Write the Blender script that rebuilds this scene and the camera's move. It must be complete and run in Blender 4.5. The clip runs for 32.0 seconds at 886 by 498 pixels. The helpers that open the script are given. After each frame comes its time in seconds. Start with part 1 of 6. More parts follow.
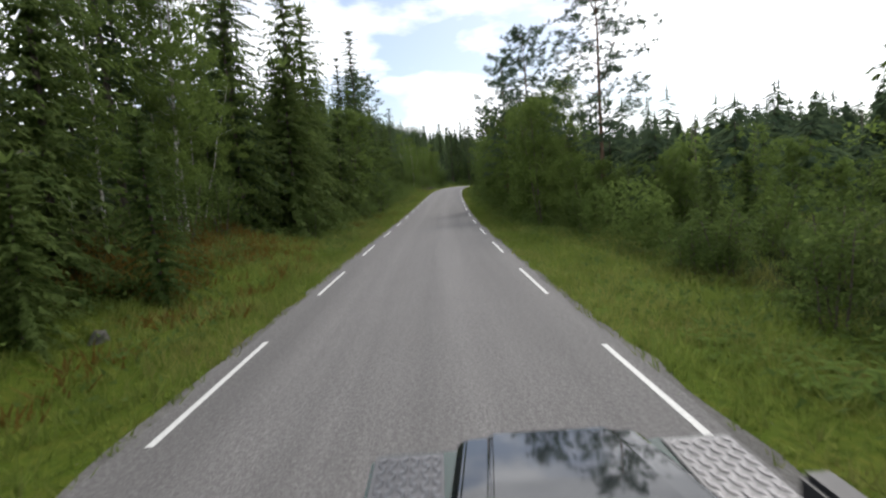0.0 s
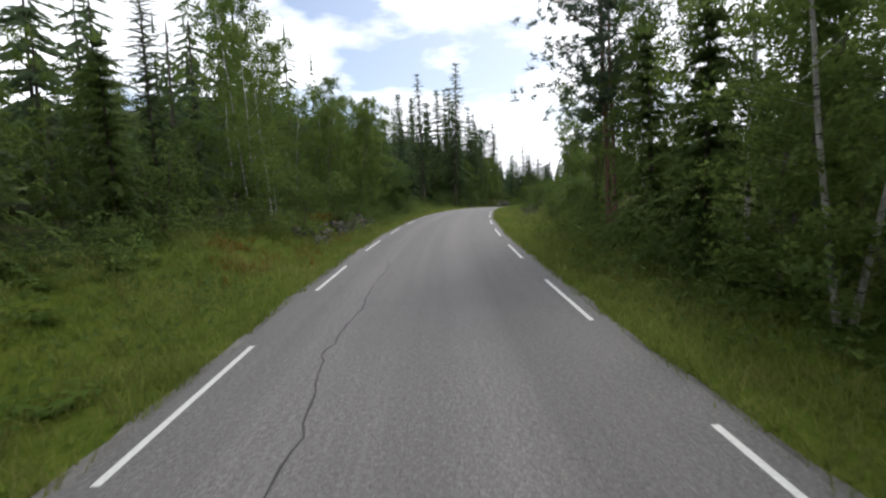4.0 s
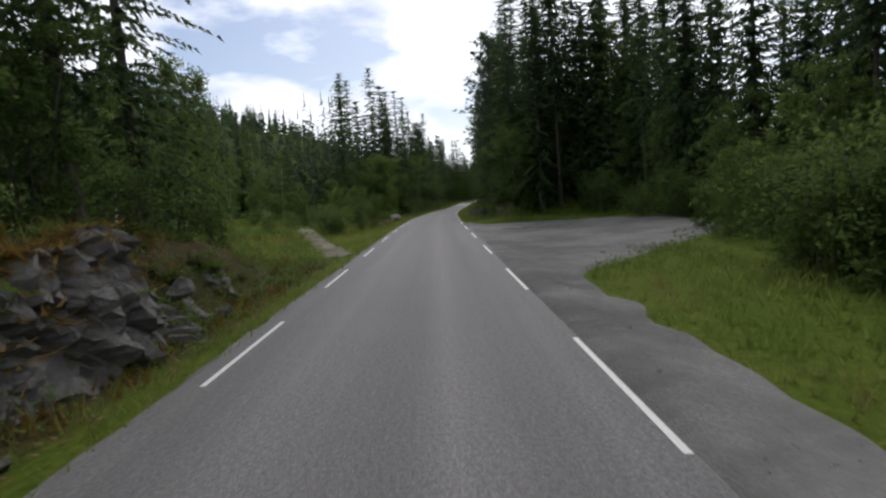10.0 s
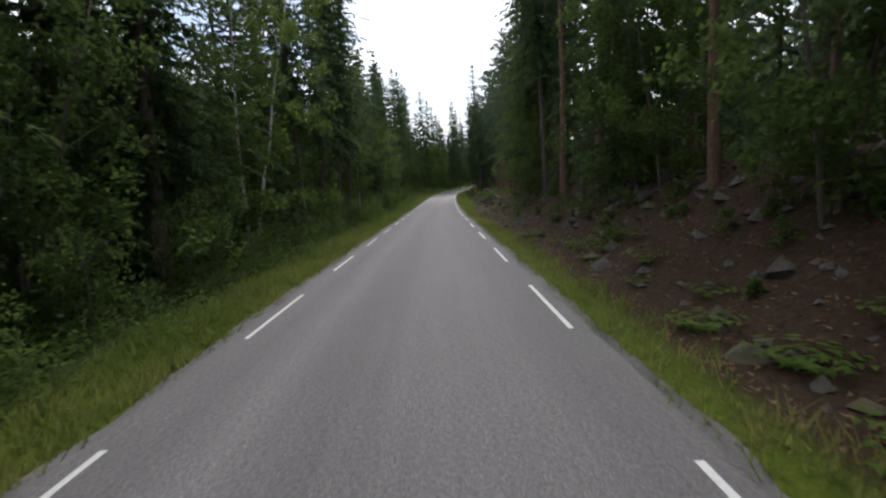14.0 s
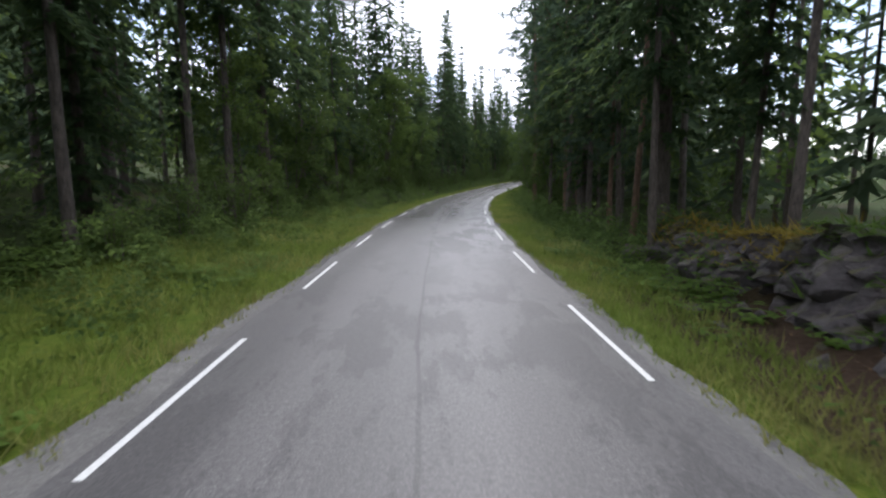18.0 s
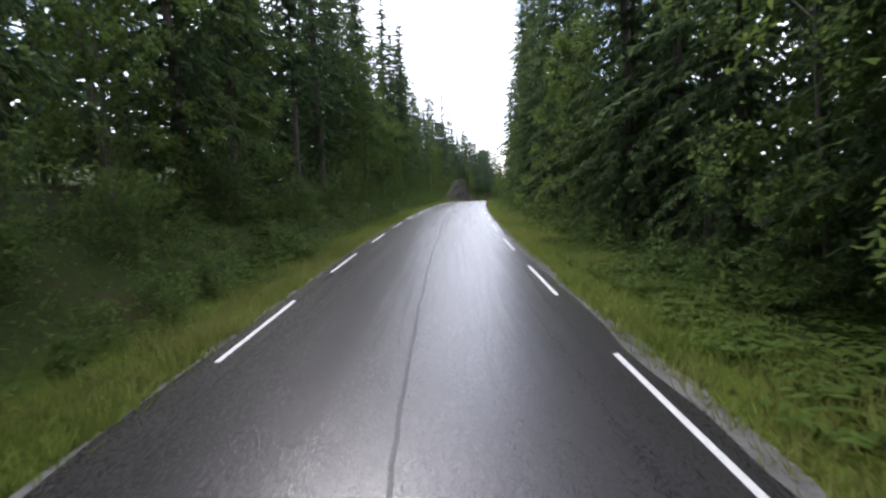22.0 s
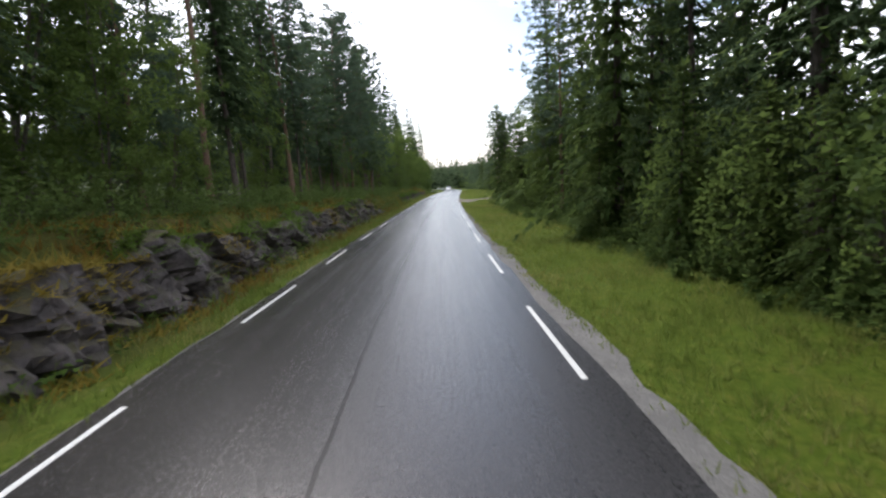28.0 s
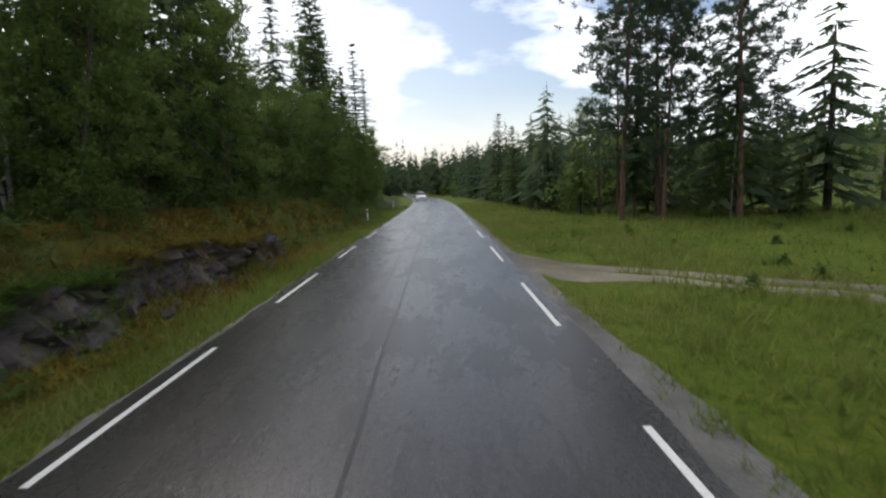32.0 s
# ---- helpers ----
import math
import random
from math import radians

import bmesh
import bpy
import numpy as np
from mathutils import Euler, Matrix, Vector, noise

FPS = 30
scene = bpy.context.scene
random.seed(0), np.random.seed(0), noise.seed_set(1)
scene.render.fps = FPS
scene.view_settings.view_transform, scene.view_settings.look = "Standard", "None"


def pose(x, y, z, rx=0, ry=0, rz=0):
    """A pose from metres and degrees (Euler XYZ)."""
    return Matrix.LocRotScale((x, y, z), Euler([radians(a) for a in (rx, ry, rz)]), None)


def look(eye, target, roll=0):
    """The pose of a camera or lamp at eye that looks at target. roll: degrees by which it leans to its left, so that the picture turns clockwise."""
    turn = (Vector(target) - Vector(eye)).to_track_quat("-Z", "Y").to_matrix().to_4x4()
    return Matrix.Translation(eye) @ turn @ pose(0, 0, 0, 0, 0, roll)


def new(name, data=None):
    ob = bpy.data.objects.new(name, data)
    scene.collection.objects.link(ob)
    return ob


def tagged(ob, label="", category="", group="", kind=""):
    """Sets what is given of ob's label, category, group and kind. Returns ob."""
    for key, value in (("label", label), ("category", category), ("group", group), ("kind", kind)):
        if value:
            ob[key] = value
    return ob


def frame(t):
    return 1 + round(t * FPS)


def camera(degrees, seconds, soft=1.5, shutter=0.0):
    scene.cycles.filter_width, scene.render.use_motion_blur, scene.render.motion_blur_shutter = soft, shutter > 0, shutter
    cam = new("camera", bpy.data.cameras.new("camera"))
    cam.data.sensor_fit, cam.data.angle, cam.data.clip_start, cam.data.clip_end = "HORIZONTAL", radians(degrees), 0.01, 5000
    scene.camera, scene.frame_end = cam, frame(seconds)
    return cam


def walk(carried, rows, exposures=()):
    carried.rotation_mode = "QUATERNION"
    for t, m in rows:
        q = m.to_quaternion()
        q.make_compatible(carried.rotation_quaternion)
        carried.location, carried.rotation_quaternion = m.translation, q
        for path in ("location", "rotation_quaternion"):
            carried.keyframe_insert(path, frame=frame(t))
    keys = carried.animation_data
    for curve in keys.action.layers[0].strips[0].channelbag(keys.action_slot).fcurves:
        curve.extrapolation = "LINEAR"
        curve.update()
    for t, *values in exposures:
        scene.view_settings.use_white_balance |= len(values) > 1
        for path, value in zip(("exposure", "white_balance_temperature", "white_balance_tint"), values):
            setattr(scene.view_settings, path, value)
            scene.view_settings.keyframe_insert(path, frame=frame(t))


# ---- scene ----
FOV = 78.82
# road: curvature (1/km) and grade (per mille) at stations STEP metres apart from START
STEP, START = 17.2500, -23.0000
CURVE = [-2.14, -1.6, -1.05, -0.82, -0.46, -0.19, -1.15, -2.99, -3.77, -3.59, -2.7, -2.04, -1.23, -0.15, 0.27, -0.1,
    -0.69, -1.46, -1.2, -0.71, 0.06, -0.32, -0.69, -0.25, -0.25, -2.75, -4.45, -4.31, -2.89, -2.15, -1.95, -1.72,
    -1.35, -1.18, -1.3, -1.03, -0.84, -1.11, -1.27, -0.49, -0.39, -0.65, -0.57, -0.5, -0.27, 0.37, 0.89, 1.3,
    1.6, 1.83, 2.0, 2.14, 2.25, 2.36, 2.45]
GRADE = [-21.0, -5.7, 9.7, 16.9, 28.2, 38.2, 44.6, 42.8, 35.5, 19.8, 10.5, 1.6, -9.8, -12.8, -12.5, -11.3,
    -17.5, -21.0, -24.4, -19.4, -24.9, -27.9, -15.3, -15.2, -7.5, 0.6, 4.6, 8.7, 13.5, 20.9, 22.0, 17.2,
    12.6, 0.4, -10.2, -14.4, -20.8, -29.4, -26.6, -23.5, -24.3, -19.5, -18.9, -22.1, -24.7, -27.9, -28.9, -28.4,
    -26.5, -23.7, -20.4, -16.8, -13.0, -9.1, -5.2]
LINES = 4.803  # between the edge lines
SHIFT_LEFT = [3.59, 4.5, 5.31, 6.52, 7.86, 7.0, 6.02, 6.06, 6.97, 8.91, 10.24, 11.36, 12.09, 12.27, 12.24, 11.62,
    11.64, 11.57, 10.29, 8.39, 7.2, 6.87, 5.9, 4.25, 3.02, 3.87, 2.08, 1.82, 1.82, 1.58, 1.48, 1.07,
    -0.86, -0.53]
SHIFT_RIGHT = [2.3, 2.59, 3.38, 4.21, 4.5, 4.28, 3.47, 3.31, 4.45, 6.46, 8.33, 9.95, 10.8, 11.77, 12.42, 12.98,
    13.72, 13.24, 11.82, 10.69, 10.37, 10.03, 8.56, 7.43, 6.77, 6.18, 5.55, 5.24, 5.48, 5.3, 5.51, 4.57,
    4.09, 4.03]
RIDE = [  # seconds, x, y, z, tilt, turn, roll
    (0, 0.258, -1.101, 2.089, 84.270, -1.191, -3.698),
    (1, 0.438, 21.180, 2.254, 85.196, -1.989, -2.562),
    (2, 1.002, 43.033, 2.678, 85.870, -2.838, -1.327),
    (3, 1.982, 64.737, 3.390, 86.451, -3.266, -1.888),
    (5.5, 6.584, 116.807, 5.546, 84.363, -10.472, -1.365),
    (6, 8.382, 126.305, 5.829, 84.487, -12.140, -0.996),
    (7, 12.912, 145.456, 6.179, 83.982, -16.280, -1.340),
    (8, 18.823, 164.930, 6.317, 83.932, -19.165, -1.240),
    (9, 25.563, 184.307, 6.212, 83.707, -20.589, -2.840),
    (10, 33.255, 205.104, 5.945, 83.831, -20.314, -3.970),
    (11, 40.758, 226.122, 5.671, 83.645, -20.873, -4.341),
    (12, 48.432, 247.365, 5.353, 83.084, -22.091, -2.344),
    (13, 57.123, 268.901, 4.884, 82.660, -22.839, -3.712),
    (13.5, 61.556, 279.675, 4.609, 82.576, -23.621, -3.727),
    (15.5, 80.048, 322.375, 3.530, 82.229, -24.449, -3.402),
    (16, 84.673, 333.075, 3.231, 82.666, -24.803, -2.475),
    (17, 94.379, 354.581, 2.841, 82.670, -25.550, -1.327),
    (18, 104.317, 375.584, 2.583, 82.555, -27.091, -0.292),
    (19, 114.746, 395.369, 2.559, 82.758, -30.573, -1.381),
    (20, 126.106, 413.937, 2.670, 82.828, -34.893, -1.429),
    (21, 138.878, 431.807, 2.905, 84.057, -38.956, -1.627),
    (22, 153.487, 449.352, 3.324, 84.201, -42.109, -2.049),
    (23, 168.531, 465.459, 3.789, 84.000, -44.574, -2.316),
    (24, 184.008, 481.052, 4.140, 83.461, -47.391, -2.092),
    (24.5, 192.251, 488.808, 4.249, 83.001, -48.391, -2.230),
    (26.5, 227.415, 519.501, 3.902, 82.091, -50.956, -3.064),
    (27, 236.302, 526.894, 3.690, 82.225, -51.976, -2.417),
    (28, 254.927, 541.612, 3.077, 81.791, -53.117, -3.275),
    (29, 274.166, 556.132, 2.438, 81.989, -54.274, -3.757),
    (30, 293.224, 570.036, 1.874, 82.210, -54.830, -3.899),
    (31, 312.467, 583.737, 1.379, 82.457, -55.152, -4.294),
    (32, 330.658, 596.655, 0.939, 81.988, -56.200, -2.438),
]

def ride(x, y, z, tilt, turn, roll):
    return pose(x, y, z, tilt, 0, turn) @ pose(0, 0, 0, 0, 0, roll)


cam = camera(FOV, 32.0, soft=2.3, shutter=0.05)
walk(cam, [(t, ride(*row)) for t, *row in RIDE],
     exposures=[(0, 0.3, 6450, 11), (1, -0.05, 6400, 11), (3, 0.2, 6400, 11), (6, -0.1, 6300, 12), (7.5, -0.35, 6250, 13), (9, -0.4, 6200, 13), (10, -0.2, 6250, 13), (11, -0.15, 6350, 12), (13, 0.15, 6250, 14), (14, 0.35, 6200, 14), (16, 1.1, 5980, 14), (17, 1.1, 5950, 14), (18, 0.9, 5900, 15), (20, 1.45, 5900, 18), (22, 1.05, 5900, 18), (24, 0.75, 5900, 18), (25, 0.65, 5950, 16), (27, 0.85, 6100, 15), (29, 0.65, 6200, 14), (31, 0.45, 6250, 13), (32, -0.05, 6300, 12)])

# ---- sky and sun ----
SUN_TURN, SUN_HEIGHT = radians(-30), radians(47)   # turn from +y, counter-clockwise
world = bpy.data.worlds.new("sky")
scene.world = world
world.use_nodes = True
wn, wl = world.node_tree.nodes, world.node_tree.links
wn.clear()
w_out, w_bg = wn.new("ShaderNodeOutputWorld"), wn.new("ShaderNodeBackground")
w_sky = wn.new("ShaderNodeTexSky")
w_sky.sky_type, w_sky.sun_disc = "NISHITA", False
w_sky.sun_elevation, w_sky.sun_rotation = SUN_HEIGHT, -SUN_TURN
w_sky.air_density, w_sky.dust_density, w_sky.ozone_density = 1.0, 1.5, 1.0
w_co, w_map = wn.new("ShaderNodeTexCoord"), wn.new("ShaderNodeMapping")
w_map.inputs["Scale"].default_value = (1.0, 1.0, 2.6)
w_map.inputs["Location"].default_value = (0.35, 0.2, 0.0)
w_noise, w_ramp = wn.new("ShaderNodeTexNoise"), wn.new("ShaderNodeValToRGB")
w_noise.inputs["Scale"].default_value, w_noise.inputs["Detail"].default_value = 2.3, 9
w_noise.inputs["Roughness"].default_value = 0.52
w_ramp.color_ramp.elements[0].position, w_ramp.color_ramp.elements[1].position = 0.42, 0.50
w_mix = wn.new("ShaderNodeMix")
w_mix.data_type = "RGBA"
w_fine, w_tone = wn.new("ShaderNodeTexNoise"), wn.new("ShaderNodeValToRGB")
w_fine.inputs["Scale"].default_value, w_fine.inputs["Detail"].default_value = 5.0, 6
w_tone.color_ramp.elements[0].position, w_tone.color_ramp.elements[1].position = 0.3, 0.62
w_tone.color_ramp.elements[0].color, w_tone.color_ramp.elements[1].color = (8.5, 8.8, 9.3, 1), (13.5, 13.7, 14.0, 1)
wl.new(w_co.outputs["Generated"], w_map.inputs["Vector"])
wl.new(w_map.outputs["Vector"], w_noise.inputs["Vector"])
wl.new(w_map.outputs["Vector"], w_fine.inputs["Vector"])
wl.new(w_noise.outputs["Fac"], w_ramp.inputs["Fac"])
wl.new(w_fine.outputs["Fac"], w_tone.inputs["Fac"])
w_sep, w_haze, w_max = wn.new("ShaderNodeSeparateXYZ"), wn.new("ShaderNodeMapRange"), wn.new("ShaderNodeMath")
w_max.operation = "MAXIMUM"
wl.new(w_co.outputs["Generated"], w_sep.inputs[0])
wl.new(w_sep.outputs["Z"], w_haze.inputs["Value"])
w_haze.inputs["From Min"].default_value, w_haze.inputs["From Max"].default_value = 0.0, 0.14
w_haze.inputs["To Min"].default_value, w_haze.inputs["To Max"].default_value = 0.45, 0.0
wl.new(w_ramp.outputs["Color"], w_max.inputs[0])
wl.new(w_haze.outputs["Result"], w_max.inputs[1])
wl.new(w_max.outputs[0], w_mix.inputs["Factor"])
wl.new(w_sky.outputs["Color"], w_mix.inputs["A"])
wl.new(w_tone.outputs["Color"], w_mix.inputs["B"])
wl.new(w_mix.outputs["Result"], w_bg.inputs["Color"])
w_bg.inputs["Strength"].default_value = 0.12
wl.new(w_bg.outputs["Background"], w_out.inputs["Surface"])

sun = new("sun", bpy.data.lights.new("sun", "SUN"))
sun.data.energy, sun.data.angle, sun.data.color = 1.5, radians(9), (1.0, 0.95, 0.87)
sun_way = Vector((-math.sin(SUN_TURN) * math.cos(SUN_HEIGHT), math.cos(SUN_TURN) * math.cos(SUN_HEIGHT), math.sin(SUN_HEIGHT)))
sun.matrix_world = look(sun_way * 100, (0, 0, 0))

# ---- materials ----


def material(name):
    m = bpy.data.materials.new(name)
    m.use_nodes = True
    n, l = m.node_tree.nodes, m.node_tree.links
    return m, n, l, n["Principled BSDF"]


def noise_node(n, l, scale, detail=5, rough=0.6, vector=None):
    node = n.new("ShaderNodeTexNoise")
    node.inputs["Scale"].default_value, node.inputs["Detail"].default_value = scale, detail
    node.inputs["Roughness"].default_value = rough
    if vector is not None:
        l.new(vector, node.inputs["Vector"])
    return node.outputs["Fac"]


def ramp(n, l, fac, *stops):
    node = n.new("ShaderNodeValToRGB")
    el = node.color_ramp.elements
    while len(el) < len(stops):
        el.new(0.5)
    for e, (p, c) in zip(el, stops):
        e.position, e.color = p, ((*c, 1) if len(c) == 3 else c)
    l.new(fac, node.inputs["Fac"])
    return node.outputs["Color"]


def grey(v):
    return (v, v, v)


def mix(n, l, fac, a, b, blend="MIX"):
    node = n.new("ShaderNodeMix")
    node.data_type, node.blend_type = "RGBA", blend
    for key, v in (("Factor", fac), ("A", a), ("B", b)):
        if isinstance(v, (int, float)):
            node.inputs[key].default_value = v
        elif isinstance(v, tuple):
            node.inputs[key].default_value = (*v, 1)
        else:
            l.new(v, node.inputs[key])
    return node.outputs["Result"]


def calc(n, l, op, a, b=0.0, c=None):
    node = n.new("ShaderNodeMath")
    node.operation = op
    for i, v in enumerate((a, b, c)):
        if v is None:
            continue
        if isinstance(v, (int, float)):
            node.inputs[i].default_value = v
        else:
            l.new(v, node.inputs[i])
    return node.outputs[0]


def bump(n, l, bsdf, height, strength=0.4, distance=0.02):
    node = n.new("ShaderNodeBump")
    node.inputs["Strength"].default_value, node.inputs["Distance"].default_value = strength, distance
    l.new(height, node.inputs["Height"])
    l.new(node.outputs["Normal"], bsdf.inputs["Normal"])


def place_vec(n):
    return n.new("ShaderNodeTexCoord").outputs["Object"]


def leaf_material(name, dark, light, through_light, gloss=0.35, rough=0.8, dry=None):
    """Leaves or needles: varied from plant to plant and clump to clump, letting light through."""
    m, n, l, b = material(name)
    geo, info = n.new("ShaderNodeNewGeometry"), n.new("ShaderNodeObjectInfo")
    spread = calc(n, l, "ADD", calc(n, l, "MULTIPLY", geo.outputs["Random Per Island"], 0.55), calc(n, l, "MULTIPLY", info.outputs["Random"], 0.45))
    col = ramp(n, l, spread, (0.1, dark), (0.9, light))
    if dry:
        where = calc(n, l, "ADD", noise_node(n, l, 0.35, 5, 0.6, place_vec(n)), calc(n, l, "MULTIPLY", geo.outputs["Random Per Island"], 0.16))
        col = mix(n, l, ramp(n, l, where, (0.53, grey(0)), (0.72, grey(0.7))), col, dry)
        col = mix(n, l, 1.0, col, ramp(n, l, noise_node(n, l, 0.12, 4, 0.6, place_vec(n)), (0.38, grey(0.85)), (0.62, grey(1.2))), "MULTIPLY")
    l.new(col, b.inputs["Base Color"])
    b.inputs["Roughness"].default_value = rough
    b.inputs["Specular IOR Level"].default_value = gloss
    tr = n.new("ShaderNodeBsdfTranslucent")
    l.new(mix(n, l, 0.5, col, tuple(c * 1.5 for c in light)), tr.inputs["Color"])
    sh = n.new("ShaderNodeMixShader")
    sh.inputs[0].default_value = through_light
    l.new(b.outputs[0], sh.inputs[1])
    l.new(tr.outputs[0], sh.inputs[2])
    l.new(sh.outputs[0], n["Material Output"].inputs["Surface"])
    return m


def bark_material(name, dark, light, scale=(6, 6, 1.5), white=False):
    m, n, l, b = material(name)
    mp = n.new("ShaderNodeMapping")
    mp.inputs["Scale"].default_value = scale
    l.new(place_vec(n), mp.inputs["Vector"])
    f = noise_node(n, l, 3.0, 6, 0.7, mp.outputs["Vector"])
    col = ramp(n, l, f, (0.35, dark), (0.62, light))
    if white:
        mp2 = n.new("ShaderNodeMapping")
        mp2.inputs["Scale"].default_value = (2, 2, 9)
        l.new(place_vec(n), mp2.inputs["Vector"])
        col = mix(n, l, ramp(n, l, noise_node(n, l, 1.4, 4, 0.6, mp2.outputs["Vector"]), (0.56, grey(0)), (0.62, grey(1))), col, (0.03, 0.028, 0.025))
    l.new(col, b.inputs["Base Color"])
    b.inputs["Roughness"].default_value = 0.85
    bump(n, l, b, f, 0.6, 0.03)
    return m


SPRUCE_LEAF = leaf_material("spruce_needles", (0.019, 0.038, 0.019), (0.085, 0.124, 0.053), 0.5, 0.06)
TIP_LEAF = leaf_material("spruce_tips", (0.042, 0.072, 0.021), (0.125, 0.165, 0.051), 0.5, 0.06)
YOUNG_LEAF = leaf_material("young_spruce_needles", (0.029, 0.056, 0.015), (0.104, 0.145, 0.039), 0.42, 0.06)
PINE_LEAF = leaf_material("pine_needles", (0.023, 0.044, 0.028), (0.087, 0.122, 0.074), 0.48, 0.06)
BIRCH_LEAF = leaf_material("birch_leaves", (0.040, 0.072, 0.015), (0.123, 0.170, 0.042), 0.52, 0.08)
SHRUB_LEAF = leaf_material("shrub_leaves", (0.031, 0.060, 0.015), (0.104, 0.146, 0.039), 0.48, 0.08)
FERN_LEAF = leaf_material("fern_fronds", (0.033, 0.066, 0.012), (0.099, 0.150, 0.027), 0.45, 0.08)
GRASS_LEAF = leaf_material("grass_blades", (0.048, 0.086, 0.011), (0.142, 0.182, 0.040), 0.54, 0.06, dry=(0.24, 0.195, 0.085))
DRY_LEAF = leaf_material("dry_heath", (0.070, 0.048, 0.012), (0.165, 0.105, 0.024), 0.3, 0.06)
# distant spruce needles: paler than the near ones, distance haze put into the colour
HAZY_FAR_LEAF = leaf_material("hazy_far_needles", (0.029, 0.052, 0.031), (0.096, 0.132, 0.065), 0.42, 0.05)
MOSS_LEAF = leaf_material("yellow_moss", (0.085, 0.074, 0.014), (0.225, 0.170, 0.034), 0.35, 0.05)
SPRUCE_BARK = bark_material("spruce_bark", (0.030, 0.022, 0.017), (0.105, 0.085, 0.068))
PINE_BARK = bark_material("pine_bark", (0.050, 0.028, 0.018), (0.165, 0.098, 0.058))
BIRCH_BARK = bark_material("birch_bark", (0.20, 0.19, 0.165), (0.40, 0.385, 0.35), white=True)
STEM_BARK = bark_material("stem_bark", (0.04, 0.033, 0.025), (0.12, 0.10, 0.08))


def road_material():
    """Worn asphalt; dry at first, damp and darker further on, with wheel tracks, a seam and wet patches."""
    m, n, l, b = material("asphalt")
    uv = n.new("ShaderNodeUVMap")
    uv.uv_map = "way"
    sep = n.new("ShaderNodeSeparateXYZ")
    l.new(uv.outputs["UV"], sep.inputs[0])
    s, d = sep.outputs["X"], sep.outputs["Y"]
    vec = uv.outputs["UV"]
    grain = calc(n, l, "MULTIPLY_ADD", noise_node(n, l, 55, 2, 0.8, vec), 0.62, calc(n, l, "MULTIPLY", noise_node(n, l, 19, 3, 0.75, vec), 0.38))
    coarse = noise_node(n, l, 0.9, 5, 0.65, vec)
    damp = n.new("ShaderNodeMapRange")
    damp.inputs["From Min"].default_value, damp.inputs["From Max"].default_value = 372, 425
    l.new(s, damp.inputs["Value"])
    damp = damp.outputs["Result"]
    dry = ramp(n, l, grain, (0.37, (0.046, 0.043, 0.042)), (0.50, (0.102, 0.097, 0.094)), (0.63, (0.195, 0.185, 0.18)))
    wet = ramp(n, l, grain, (0.37, (0.005, 0.005, 0.005)), (0.50, (0.014, 0.013, 0.013)), (0.62, (0.055, 0.050, 0.050)))
    col = mix(n, l, damp, dry, wet)
    col = mix(n, l, calc(n, l, "MULTIPLY", coarse, 0.5), col, mix(n, l, 1.0, col, grey(0.6), "MULTIPLY"))
    # two polished wheel tracks
    track = None
    for c in (-1.25, 0.55):
        w = calc(n, l, "SUBTRACT", 1.0, calc(n, l, "MULTIPLY", calc(n, l, "ABSOLUTE", calc(n, l, "SUBTRACT", d, c)), 1.5))
        w = calc(n, l, "MAXIMUM", w, 0.0)
        track = w if track is None else calc(n, l, "MAXIMUM", track, w)
    sm = n.new("ShaderNodeMapping")
    sm.inputs["Scale"].default_value = (0.03, 1.2, 1)
    l.new(vec, sm.inputs["Vector"])
    streak = noise_node(n, l, 1.0, 5, 0.6, sm.outputs["Vector"])
    col = mix(n, l, 1.0, col, ramp(n, l, streak, (0.33, grey(0.80)), (0.66, grey(1.16))), "MULTIPLY")
    col = mix(n, l, calc(n, l, "MULTIPLY", track, 0.40), col, mix(n, l, 1.0, col, grey(1.45), "MULTIPLY"))
    # a dark seam wandering along the middle
    st = n.new("ShaderNodeMapping")
    st.inputs["Scale"].default_value = (0.09, 0.0, 0.0)
    l.new(vec, st.inputs["Vector"])
    wander = calc(n, l, "MULTIPLY_ADD", noise_node(n, l, 1.0, 6, 0.6, st.outputs["Vector"]), 0.5, -0.29)
    seam = calc(n, l, "LESS_THAN", calc(n, l, "ABSOLUTE", calc(n, l, "SUBTRACT", d, wander)), calc(n, l, "MULTIPLY", grain, 0.045))
    late = n.new("ShaderNodeMapRange")
    late.inputs["From Min"].default_value, late.inputs["From Max"].default_value = 385, 415
    l.new(s, late.inputs["Value"])
    seam = calc(n, l, "MULTIPLY", seam, late.outputs["Result"])
    col = mix(n, l, calc(n, l, "MULTIPLY", seam, 0.55), col, (0.014, 0.013, 0.012))
    # tar-like patches on the damp stretch
    pm = n.new("ShaderNodeMapping")
    pm.inputs["Scale"].default_value = (0.30, 0.85, 1)
    l.new(vec, pm.inputs["Vector"])
    patch = ramp(n, l, noise_node(n, l, 1.0, 10, 0.72, pm.outputs["Vector"]), (0.50, grey(0)), (0.535, grey(1)))
    where = None
    for a, c, inner, full in ((388, 413, -3.0, 0.35), (406, 446, -0.35, 1.0), (712, 792, -3.0, 0.4)):
        w = None
        for line, lo, hi in ((s, a, a + 9.0), (s, c, c - 9.0), (d, inner - 0.25, inner + 0.35)):
            fade = n.new("ShaderNodeMapRange")
            fade.inputs["From Min"].default_value, fade.inputs["From Max"].default_value = lo, hi
            l.new(line, fade.inputs["Value"])
            w = fade.outputs["Result"] if w is None else calc(n, l, "MULTIPLY", w, fade.outputs["Result"])
        w = calc(n, l, "MULTIPLY", w, full)
        where = w if where is None else calc(n, l, "MAXIMUM", where, w)
    patch = calc(n, l, "MULTIPLY", patch, where)
